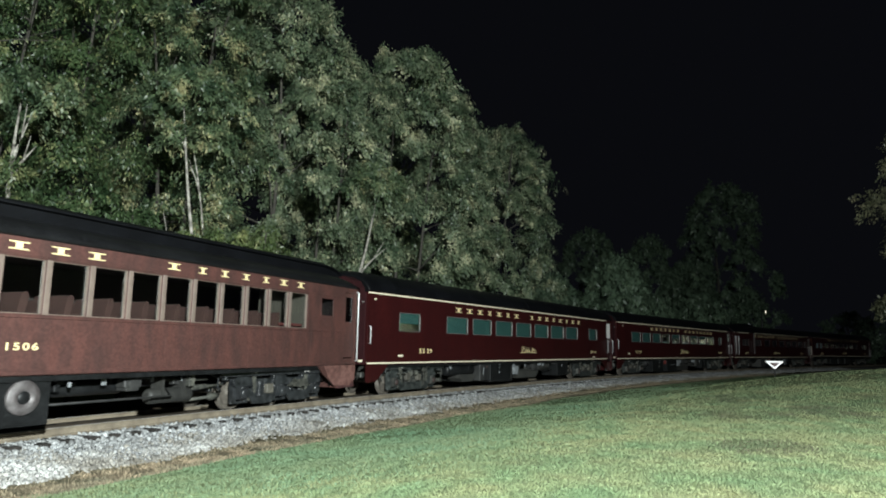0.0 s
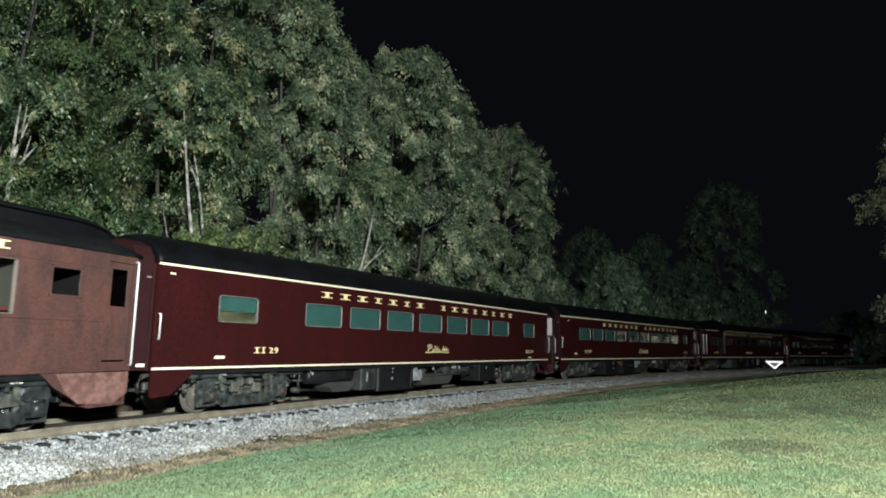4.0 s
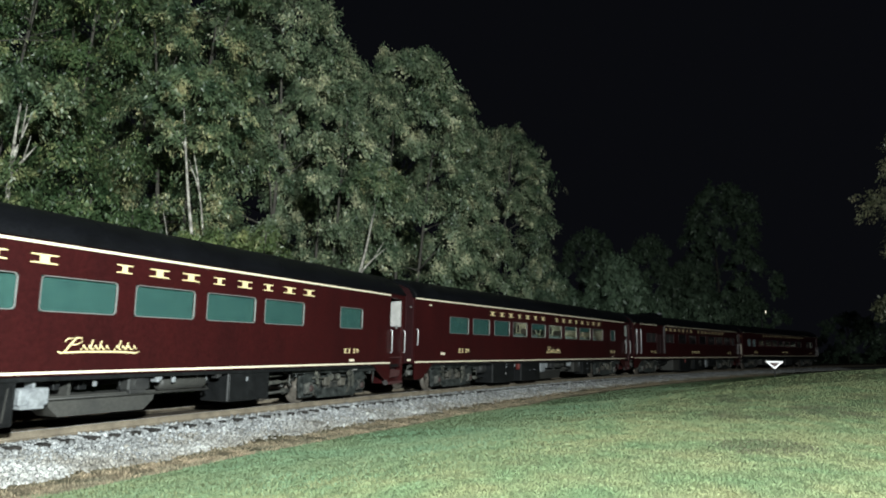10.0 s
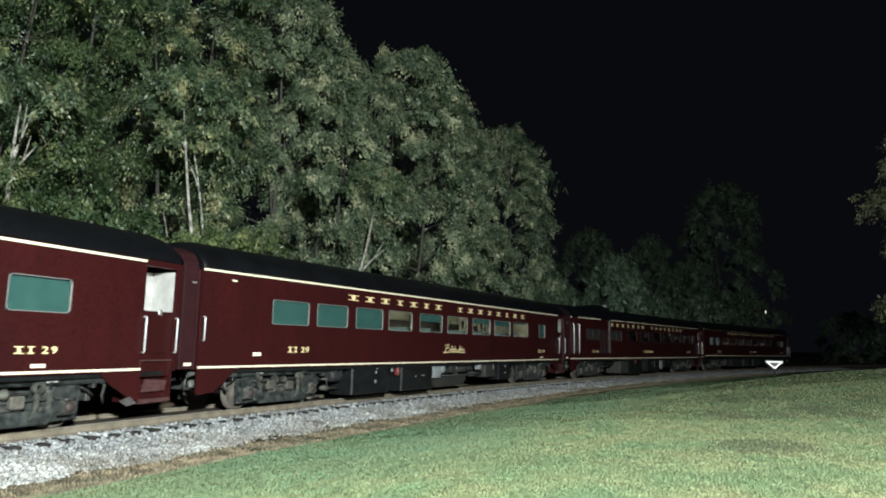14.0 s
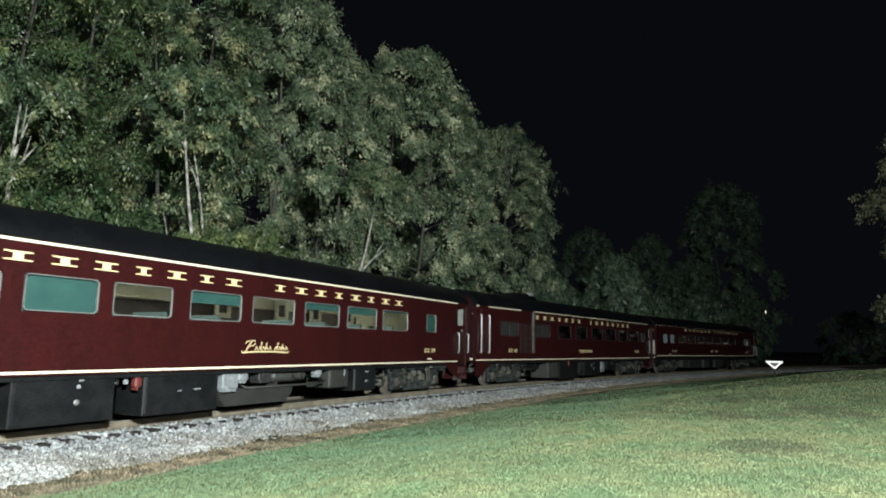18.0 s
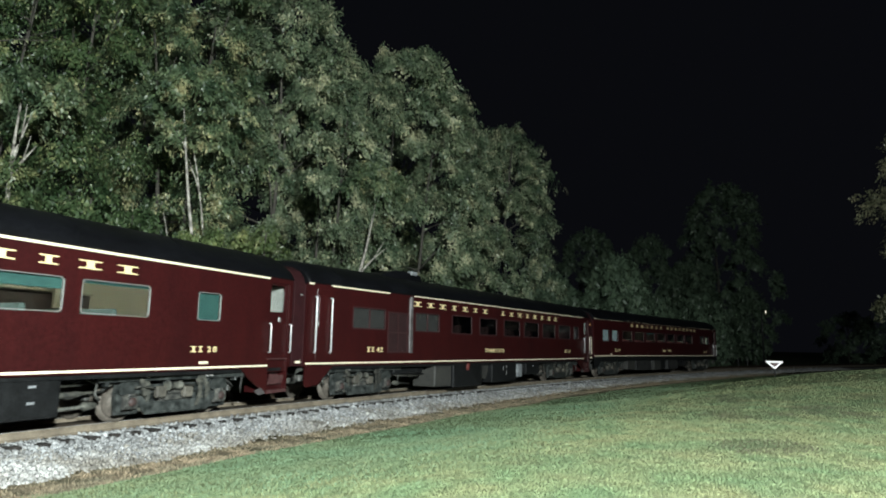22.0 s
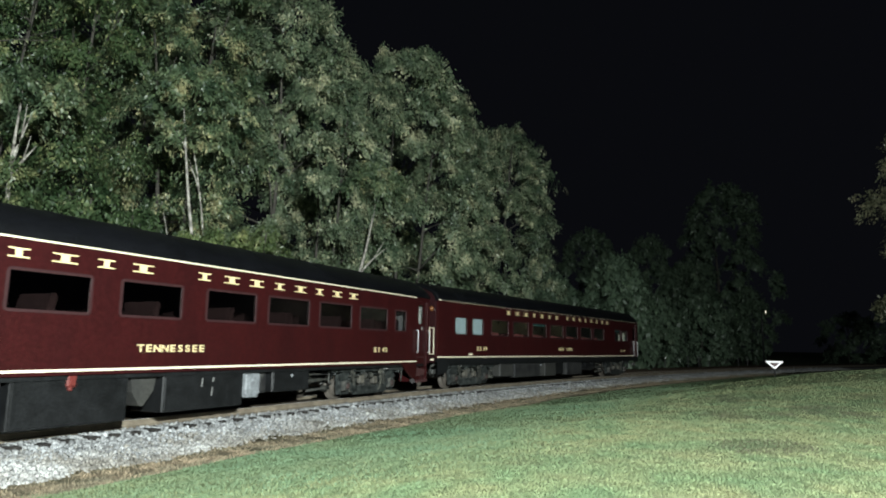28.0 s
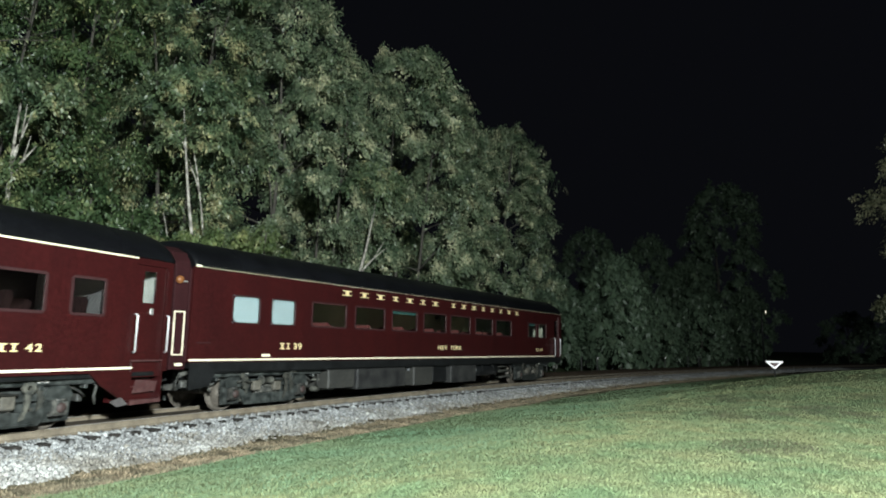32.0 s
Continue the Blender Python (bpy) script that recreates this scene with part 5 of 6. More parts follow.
def coach_lounge():
    """The maroon car whose blinds are partly up, with a lit cream cabin behind."""
    wins = [(-9.8, -8.35), (-7.97, -6.55), (-6.1, -4.65), (-4.28, -2.83), (-2.28, -0.68), (-0.24, 1.38), (1.87, 3.5), (3.96, 5.61), (6.03, 7.69), (9.17, 9.92)]
    drops = (1.0, 1.0, 1.0, 0.0, 0.42, 0.0, 0.3, 0.35, 0.12, 1.0)
    cut = [(a - 0.02, b + 0.02, 2.28, 2.98) for a, b in wins] + [(11.85, 12.75, 1.1, 3.46)]
    car = shell("maroon lounge car with cream stripes and half-raised teal blinds", MAROON, LINING, -12.22, 12.88, 1.1, cut, [], TRAIN)
    for (a, b), drop in zip(wins, drops):
        window(car, a, b, 2.31, 2.96, ALU, PANE, 0.08, TEAL if drop else None, drop)
    plain_roof(car, -12.22, 12.9)
    stripe(car, -12.2, 11.82, 3.565), stripe(car, -12.2, 11.88, BOT + 0.005)
    company_marks(car, 0.02, 3.18, 3.355), script_sign(car, -0.54, 1.23, 1.5, 1.84)
    number(car, -9.16, 1.52, "29"), number(car, 9.0, 1.53, "28", 0.14)
    plate(car, -10.45, -10.16, 1.43, 1.52), plate(car, 9.3, 9.6, 1.25, 1.31), plate(car, -11.3, -11.13, 3.34, 3.38)
    rail_bar(car, -12.12, 1.81, 2.39)
    vestibule(car, 11.85, 12.75, MAROON, (11.96, 12.58, 2.65, 3.4), False)
    steps(car, 11.88, 12.8, MAROON), front_skirt(car, -12.2, MAROON)
    truck(car, -CENTRES, 2, 2.9), truck(car, CENTRES, 2, -2.9)
    equipment(car, [("tank", -6.9, -6.35, 0.6, 1.0, -1.3, 0, DUST), ("box", -6.1, -4.0, 0.16, 1.07, -1.42, -0.5, BLACK), ("valve", -3.52, -3.36, 0.72, 1.02, -1.42, -1.25, REDLENS),
                    ("box", -3.3, -1.18, 0.16, 1.07, -1.42, -0.5, BLACK), ("valve", -1.02, -0.48, 0.55, 1.05, -1.4, -1.1, CHALK), ("valve", -0.46, -0.12, 0.74, 1.08, -1.38, -1.1, CHALK),
                    ("belly", -1.0, 1.8, 0.18, 0.6, -1.25, -0.6, DULL), ("valve", 0.3, 0.8, 0.72, 1.05, -1.35, -1.0, DUST), ("tank", 1.0, 2.4, 0.7, 1.05, -1.25, -0.8, DULL),
                    ("valve", 2.62, 2.9, 0.8, 1.08, -1.42, -1.2, CHALK), ("box", 3.3, 4.3, 0.45, 1.07, -1.38, -0.5, DULL), ("box", 4.56, 5.85, 0.3, 1.07, -1.42, -0.5, BLACK),
                    ("pipe", -0.2, 3.2, 0.58, 0.64, -1.3, 0, DULL)])
    bm = bmesh.new()
    box(bm, -4.4, 8.4, 1.12, 1.29, 2.86, 2.92, 0.01)
    part("cabin_ledge", bm, LINING, car, "cream ledge along the cabin wall")
    bm = bmesh.new()
    box(bm, -4.4, 8.4, 1.24, 1.29, 1.6, 2.85, 0.01)
    part("wainscot", bm, DARKLINING, car, "dark panelling below the ledge")
    # far-side windows, built as cream frames round a dark plate
    for x in (-3.3, 0.9, 3.5, 5.3, 7.3):
        bm = bmesh.new()
        ring(bm, [(x, 2.5), (x, 3.14), (x + 0.62, 3.14), (x + 0.62, 2.5)], [(x + 0.14, 2.64), (x + 0.14, 3.04), (x + 0.48, 3.04), (x + 0.48, 2.64)], 1.03, 1.1)
        frame_part = part("cabin_wall_frame", bm, LINING, car, "cream framed window with a dark centre on the cabin wall")
        bm = bmesh.new()
        box(bm, x + 0.13, x + 0.49, 1.08, 1.095, 2.63, 3.05)
        part("frame_centre", bm, DUST, frame_part)
    box_marks(car, [(-4.78, 0.98, 0.1, 0.04, CHALK), (-4.82, 0.86, 0.09, 0.04, CHALK), (-4.84, 0.56, 0.12, 0.13, ALU), (-2.35, 0.66, 0.09, 0.03, CHALK), (-1.85, 0.68, 0.2, 0.035, CHALK), (5.25, 0.9, 0.14, 0.05, CHALK), (5.25, 0.6, 0.14, 0.05, CHALK), (4.0, 0.9, 0.05, 0.2, CHALK)])
    clutter(car, -1.2, 3.4, 3), clutter(car, -7.0, -3.2, 13)
    cabin_lights(car, [-3.6, -1.4, 0.6, 2.7, 4.8, 6.9, 8.8, 10.4], CABINGLOW)
    seats(car, [-3.2, -1.6, 1.1, 2.7, 4.6, 6.6], BLUESEAT)
    return car


def coach_tavern():
    """The maroon car with a louvred service door and dark windows."""
    grey = [(-10.05, -8.35), (-6.45, -4.85)]
    dark = [(-3.82, -2.24), (-1.5, 0.04), (0.84, 2.48), (3.02, 4.72), (5.27, 6.9), (7.44, 9.1), (9.71, 10.44)]
    cut = [(a - 0.02, b + 0.02, 2.29, 3.0) for a, b in grey + dark] + [(11.25, 12.15, 1.1, 3.46), (-8.18, -6.95, 1.5, 2.95)]
    car = shell("maroon dining car with dark windows and a louvred side door", MAROON, DARKLINING, -12.22, 12.3, 1.1, cut, [], TRAIN)
    for a, b in grey:
        window(car, a, b, 2.33, 2.97, DARKRIM, PANE, 0.02, GREYBLIND, 1.0, wide=0.05)
        bm = bmesh.new()
        box(bm, (a + b) / 2 - 0.03, (a + b) / 2 + 0.03, -HALF - 0.006, -HALF + 0.03, 2.33, 2.97)
        part("mullion", bm, DARKRIM, car)
    for a, b in dark:
        window(car, a, b, 2.31, 3.0, DARKRIM, DARKPANE, 0.03, wide=0.055)
    plain_roof(car, -12.22, 12.32)
    stripe(car, -12.18, -11.95, 3.59), stripe(car, -11.15, -8.1, 3.59), stripe(car, -6.6, 11.25, 3.6), stripe(car, -12.2, 11.3, BOT + 0.035)
    company_marks(car, -0.05, 3.225, 3.405)
    words(car, "TENNESSEE", -1.06, 0.85, 1.54, 1.7, GOLD)
    number(car, -9.32, 1.54, "42"), number(car, 8.29, 1.54, "42", 0.15)
    for x in (-11.88, -11.18):
        rail_bar(car, x, 1.52, 3.19, 0.026)
    bm = bmesh.new()
    box(bm, -11.8, -11.26, -HALF - 0.012, -HALF + 0.004, 1.3, 3.45, 0.006)
    box(bm, -11.72, -11.34, -HALF - 0.02, -HALF, 2.45, 3.25, 0.006)
    front_door = part("door", bm, MAROON, car)
    bm = bmesh.new()
    box(bm, -11.76, -11.7, -HALF - 0.03, -HALF, 2.3, 2.45, 0.01)
    part("door_latch", bm, ALU, front_door)
    bm = bmesh.new()
    ring(bm, [(-8.18, 1.5), (-6.95, 1.5), (-6.95, 2.95), (-8.18, 2.95)], [(-8.12, 1.56), (-7.01, 1.56), (-7.01, 2.89), (-8.12, 2.89)], -HALF - 0.015, -HALF + 0.03)
    box(bm, -7.59, -7.54, -HALF - 0.012, -HALF + 0.02, 1.56, 2.89)
    box(bm, -8.12, -7.01, -HALF - 0.01, -HALF + 0.02, 2.2, 2.25)
    louvre = part("louvred_door", bm, DARKRIM, car, "dark louvred double door")
    bm = bmesh.new()
    box(bm, -8.15, -6.98, -HALF + 0.05, -HALF + 0.065, 1.52, 2.93)
    for i in range(26):
        z = 1.58 + 0.05 * i
        slab(bm, [(-8.11, z), (-7.02, z), (-7.02, z + 0.012), (-8.11, z + 0.012)], -HALF + 0.005, -HALF + 0.05)
    part("louvre", bm, SCREENMAROON, louvre)
    bm = bmesh.new()
    box(bm, -6.9, -6.68, -HALF - 0.05, -HALF + 0.02, 1.5, 3.5, 0.02)
    box(bm, -6.86, -6.72, -HALF - 0.07, -HALF, 3.1, 3.56, 0.02)
    part("ventilation_duct", bm, DUCT, car, "dull grey metal duct")
    bm = bmesh.new()
    slab(bm, [(-7.7, 4.3), (-7.0, 4.52), (-6.6, 4.57), (-5.3, 4.58), (-5.05, 4.5), (-4.9, 4.3)], -0.72, 0.72)
    slab(bm, [(-6.5, 4.56), (-6.4, 4.63), (-5.5, 4.63), (-5.4, 4.56)], -0.5, 0.5)
    hump = part("roof_unit", bm, ROOF, car, "black ventilation hump on the roof")
    bm = bmesh.new()
    box(bm, -5.75, -5.35, -0.8, -0.56, 4.5, 4.66, 0.03)
    part("roof_hatch", bm, CHALK, hump)
    vestibule(car, 11.25, 12.15, MAROON, (11.5, 11.86, 2.62, 3.33), False, (1.53, 2.35))
    steps(car, 11.3, 12.2, MAROON), front_skirt(car, -12.2, MAROON)
    truck(car, -CENTRES, 2, 2.2), truck(car, CENTRES - 0.5, 2, -2.2)
    equipment(car, [("box", -4.95, -3.7, 0.2, 1.05, -1.42, -0.4, DULL), ("box", -3.55, -1.1, 0.12, 1.08, -1.42, -0.4, BLACK), ("valve", -2.5, -2.3, 0.8, 1.1, -1.48, -1.3, REDLENS),
                    ("belly", -0.95, -0.3, 0.38, 1.0, -1.3, -0.6, DULL), ("box", -0.2, 2.3, 0.2, 1.09, -1.42, -0.4, BLACK), ("valve", 2.36, 2.88, 0.38, 0.98, -1.46, -1.2, CHALK),
                    ("box", 3.0, 3.3, 0.45, 1.05, -1.3, -0.6, DUST), ("box", 3.4, 5.0, 0.46, 1.05, -1.42, -0.5, BLACK), ("tank", -7.3, -5.4, 0.7, 1.02, -1.2, -0.8, BLACK)])
    box_marks(car, [(0.9, 0.82, 0.03, 0.2, ALU), (1.25, 0.88, 0.05, 0.1, ALU), (1.22, 0.6, 0.03, 0.2, ALU), (4.2, 0.88, 0.09, 0.09, CHALK)])
    clutter(car, -7.2, -4.8, 4), clutter(car, 2.2, 6.0, 14)
    cabin_lights(car, [7.6, 9.6], CABINGLOW)
    bm = bmesh.new()
    box(bm, 10.95, 11.0, -1.35, 1.25, 1.3, 3.38)
    part("bulkhead", bm, WHITE, car)
    seats(car, [-3.2, -0.8, 1.5, 3.8, 6.2, 8.2, 9.8], BROWNSEAT, 0.22)
    return car


def coach_last():
    """The last car, with two pale blinds and a black skirt."""
    pale = [(-11.47, -10.56), (-10.11, -9.2)]
    dark = [(-8.45, -6.9), (-6.4, -4.82), (-4.34, -2.78), (-2.28, -0.66), (-0.28, 1.34), (1.84, 3.46), (3.84, 5.44), (7.47, 8.45), (8.78, 9.8)]
    cut = [(a - 0.02, b + 0.02, 2.28, 3.0) for a, b in pale + dark] + [(10.95, 11.65, 1.28, 3.46)]
    car = shell("maroon passenger car with black skirt, dark windows and two pale blinds", MAROON, LINING, -12.75, 12.0, 1.28, cut, [], TRAIN)
    for a, b in pale:
        window(car, a, b, 2.3, 2.98, DARKRIM, PANE, 0.13, PALE, 1.0, wide=0.03)
    for i, (a, b) in enumerate(dark):
        window(car, a, b, 2.31, 2.98, DARKRIM, PANE, 0.03, TEAL if i in (2, 7) else None, 0.18, wide=0.05)
    plain_roof(car, -12.75, 12.02)
    stripe(car, -12.72, 11.9, 3.63, 0.05, 0.022), stripe(car, -12.75, 10.95, 1.335)
    bm = bmesh.new()
    for y in (-HALF, HALF - 0.04):
        slab(bm, [(-12.7, 1.275), (11.9, 1.275), (11.9, 0.9), (11.4, 0.95), (11.2, 1.04), (-11.9, 1.04), (-12.1, 0.7), (-12.7, 0.62)], y, y + 0.04)
    part("skirt", bm, BLACK, car)
    bars(car, [-7.14 + 0.9 * i for i in range(7)], 0.5, 3.31, 3.47, GOLD, stems="2221212"), bars(car, [-0.35 + 0.88 * i for i in range(8)], 0.5, 3.33, 3.49, GOLD, stems="12212122")
    words(car, "NEW YORK", -1.26, 0.63, 1.63, 1.8, GOLD)
    number(car, -9.75, 1.61, "39", 0.17), number(car, 8.4, 1.6, "39", 0.14)
    plate(car, -10.41, -10.1, 1.41, 1.48), plate(car, -12.55, -12.15, 1.745, 1.765, DARKRIM)
    bm = bmesh.new()
    revolve(bm, [(0.02, -HALF - 0.09), (0.08, -HALF - 0.08), (0.1, -HALF - 0.03), (0.1, -HALF + 0.02)], 16)
    lamp = part("marker_lamp", bm, ORANGE, car, "amber round marker lamp")
    lamp.matrix_basis = pose(-13.08, 0.11, 3.25)
    bm = bmesh.new()
    ring(bm, [(-13.16, 1.45), (-12.86, 1.45), (-12.86, 2.5), (-13.16, 2.5)], [(-13.135, 1.475), (-12.885, 1.475), (-12.885, 2.475), (-13.135, 2.475)], -1.425, -1.396)
    part("grab_frame", bm, CREAM, car)
    rail_bar(car, 10.9, 1.35, 2.3), rail_bar(car, 11.68, 1.35, 2.3)
    bm = bmesh.new()
    holed_wall(bm, 10.97, 11.63, 1.3, 3.46, -HALF + 0.05, -HALF + 0.09, [(11.1, 11.5, 2.4, 3.25)])
    door = part("door", bm, MAROON, car)
    bm = bmesh.new()
    box(bm, 11.1, 11.5, -HALF + 0.066, -HALF + 0.072, 2.4, 3.25)
    part("pane", bm, DARKPANE, door)
    truck(car, -CENTRES - 0.75, 2, 1.8), truck(car, CENTRES - 0.6, 2, -1.8)
    equipment(car, [("box", -7.5, -6.2, 0.42, 1.02, -1.4, -0.4, DULL), ("box", -6.1, -3.3, 0.34, 1.02, -1.42, -0.4, DUST), ("box", -2.75, -1.4, 0.32, 1.02, -1.4, -0.4, DULL),
                    ("box", -1.3, -0.2, 0.4, 1.02, -1.3, -0.4, BLACK), ("box", -0.05, 2.1, 0.32, 1.02, -1.42, -0.4, DUST), ("tank", 2.4, 4.6, 0.5, 1.0, -1.3, 0, BLACK)])
    clutter(car, -3.3, -2.6, 5), clutter(car, 2.0, 6.0, 15)
    cabin_lights(car, [-7.6, -3.6, 0.5, 4.6], DIMGLOW)
    seats(car, [-7.9, -5.8, -3.8, -1.7, 0.3, 2.4, 4.4], REDSEAT)
    return car


# every car, with the place of its middle on the track at the start
CARS = [(coach_brown(), -12.166), (coach_blinds(), 13.734), (coach_lounge(), 39.635), (coach_tavern(), 65.534), (coach_last(), 91.434)]


def travelled(t):
    return 2.01631 * t + 0.0329289 * t**2 - 6.94689e-4 * t**3 + 8.7171e-6 * t**4


# ================= trees =================
CAM_Z, FOCAL = 1.77, 1167.0


def crown_mesh(name, rng, height, low, radius, boughs, leaves, size, material, gap=None, even=0.0):
    """Leaves along arching twigs, the twigs fanned out from larger boughs, inside an egg-shaped outline with gaps between the boughs."""
    t = (np.arange(boughs) + rng.uniform(0, 1, boughs)) / boughs
    t = t**0.9
    env = radius * np.sqrt(np.clip(1 - np.clip((t - 0.38) / 0.62, 0, 1) ** 2.1, 0.02, 1)) * (0.72 + 0.28 * np.clip(t / 0.3, 0, 1))
    a = np.arange(boughs) * 2.39996 + rng.uniform(-0.5, 0.5, boughs)
    rho = np.sqrt(rng.uniform(0.35, 1.0, boughs)) * (0.7 + 0.22 * rng.random(boughs))
    centre = np.stack([np.cos(a) * env * rho, np.sin(a) * env * rho, low + t * (height - low - 0.6)], -1)
    big = rng.uniform(0.75, 1.5, boughs) * (radius / 4.0) ** 0.5
    if gap is not None:
        ga, z0, z1, w = gap
        side = np.abs((a - ga + math.pi) % math.tau - math.pi) * env * rho
        keep = ~((side < w) & (centre[:, 2] > z0) & (centre[:, 2] < z1))
        centre, big = centre[keep], big[keep]
    each = 20
    twigs = len(centre) * each
    owner = np.repeat(np.arange(len(centre)), each)
    v = rng.normal(0, 1, (twigs, 3))
    outward = centre[owner] * np.array([1, 1, 0]) / (radius + 0.1)
    v += outward * 1.1 + np.array([0, 0, 0.3])
    v /= np.linalg.norm(v, axis=1)[:, None]
    reach = np.where(rng.random(twigs) < 0.18, rng.uniform(0.95, 1.35, twigs), rng.uniform(0.5, 1.0, twigs))
    # each twig lies in a fan that faces up and outwards
    fan = v * 1.0 + np.array([0, 0, 0.25]) + rng.normal(0, 0.46 * (1 - even), (twigs, 3))
    pick = rng.integers(0, twigs, leaves)
    f = rng.uniform(0.35, 1.0, leaves) ** 0.8 * reach[pick]
    along_twig = v[pick] * f[:, None]
    r2 = along_twig[:, 0] ** 2 + along_twig[:, 1] ** 2
    along_twig[:, 2] = along_twig[:, 2] * 0.75 - 0.42 * r2
    taper = (0.06 + 0.09 * (1.35 - f))[:, None] * (radius / 4.0) ** 0.5
    w = rng.normal(0, 1, (leaves, 3)) * np.array([1, 1, 1.1]) * taper
    p = centre[owner][pick] + along_twig * big[owner][pick][:, None] + w
    face = fan[pick] + rng.normal(0, 0.2 * (1 - 0.6 * even), (leaves, 3))
    along = v[pick] * 0.6 + rng.normal(0, 0.45, (leaves, 3)) + np.array([0, 0, -0.9])
    along /= np.linalg.norm(along, axis=1)[:, None]
    across = np.cross(along, face)
    across /= np.linalg.norm(across, axis=1)[:, None] + 1e-6
    s = size * rng.uniform(0.6, 1.4, leaves)[:, None]
    quads = np.stack([p - along * s, p + across * s * 0.44 - along * s * 0.15, p + along * s * 1.1, p - across * s * 0.44 - along * s * 0.15], 1)
    return from_arrays(name, quads.reshape(-1, 3), 4, material), centre


def limb_to(trunk, bark, start, end, r, bow=0.25):
    """A limb that arches up from the stem and thins towards its end, with a fork near its tip."""
    start, end = Vector(start), Vector(end)
    mid = (start + end) / 2 + Vector((0, 0, bow))
    fork = end + Vector(((end - start).y * 0.22, -(end - start).x * 0.22, 0.25))
    bm = bmesh.new()
    tube(bm, [start, (start + mid) / 2 + Vector((0, 0, bow * 0.3)), mid, end], [r, r * 0.8, r * 0.55, 0.01], 6)
    tube(bm, [mid, (mid + fork) / 2, fork], [r * 0.45, r * 0.3, 0.008], 5)
    part("limb", bm, bark, trunk)


def tree(label, x, y, height, radius, low, seed, material, bark, leaves, size, boughs=170, stems=2, gap=None, group="trees behind the track", stem_lean=0.5, limbs=6, even=0.0):
    rng = np.random.default_rng(seed)
    z = float(land_z(x, y))
    top = thing("tree", label, "tree", group, m=pose(x, y, z - 0.05))
    me, centre = crown_mesh("crown", rng, height, low, radius, boughs, leaves, size, material, gap, even)
    share("crown", me, top, Matrix())
    for k in range(stems):
        a = k * math.tau / stems + rng.uniform(-0.5, 0.5) + seed
        out = radius * stem_lean * rng.uniform(0.6, 1.0) if stems > 1 else 0.25 + 0.05 * height * (seed % 3 - 1)
        pts, rad = [], []
        for i in range(9):
            f = i / 8
            w = 0.12 * math.sin(f * 9 + seed + k)
            pts.append((math.cos(a) * (0.15 + out * f**1.4) + w, math.sin(a) * (0.15 + out * f**1.4) - w, f * height * 0.9))
            rad.append((0.085 if stems > 1 else 0.2) * (height / 17) * (1 - f) + 0.02)
        bm = bmesh.new()
        tube(bm, pts, rad, 8)
        trunk = part("trunk", bm, bark, top)
        for j in range(limbs):
            i = 3 + j % 5
            start = Vector(pts[i])
            near = sorted(centre.tolist(), key=lambda c: (Vector(c) - start - Vector((0, 0, 1.2))).length)[min(1 + j, len(centre) - 1)]
            limb_to(trunk, bark, start, near, rad[i] * 0.5 + 0.012, 0.15)


def young_birch(px, depth, lean, wave, thick, height, radius, low, seed, forks, leaves=7000, group="slender birches behind the track"):
    """A thin bare stem with a slight wave, forks at given heights, and a small crown on top."""
    rng = np.random.default_rng(seed)
    x, y = place(px, depth)
    z = float(land_z(x, y))
    top = thing("tree", "slender young birch with a bare white trunk", "tree", group, m=pose(x, y, z - 0.05))
    me, centre = crown_mesh("crown", rng, height, low, radius, 12, leaves, 0.068, LEAF)
    me.transform(pose(lean * 0.8, 0, 0))
    share("crown", me, top, Matrix())

    def at(f):
        return Vector((lean * f + wave * math.sin(f * 7 + seed), 0.1 * math.sin(f * 5), f * height * 0.93))

    bm = bmesh.new()
    tube(bm, [at(i / 14) for i in range(15)], [thick * (1 - 0.85 * i / 14) for i in range(15)], 8)
    trunk = part("trunk", bm, BARK, top)
    for h, dx, dz in forks:
        start = at(h / (height * 0.93))
        limb_to(trunk, BARK, start, start + Vector((dx, -0.3, dz)), thick * 0.5, 0.1)


def place(px, depth):
    """Where a thing stands that is so far off, by its bearing."""
    return (px - 784) / FOCAL * depth, depth


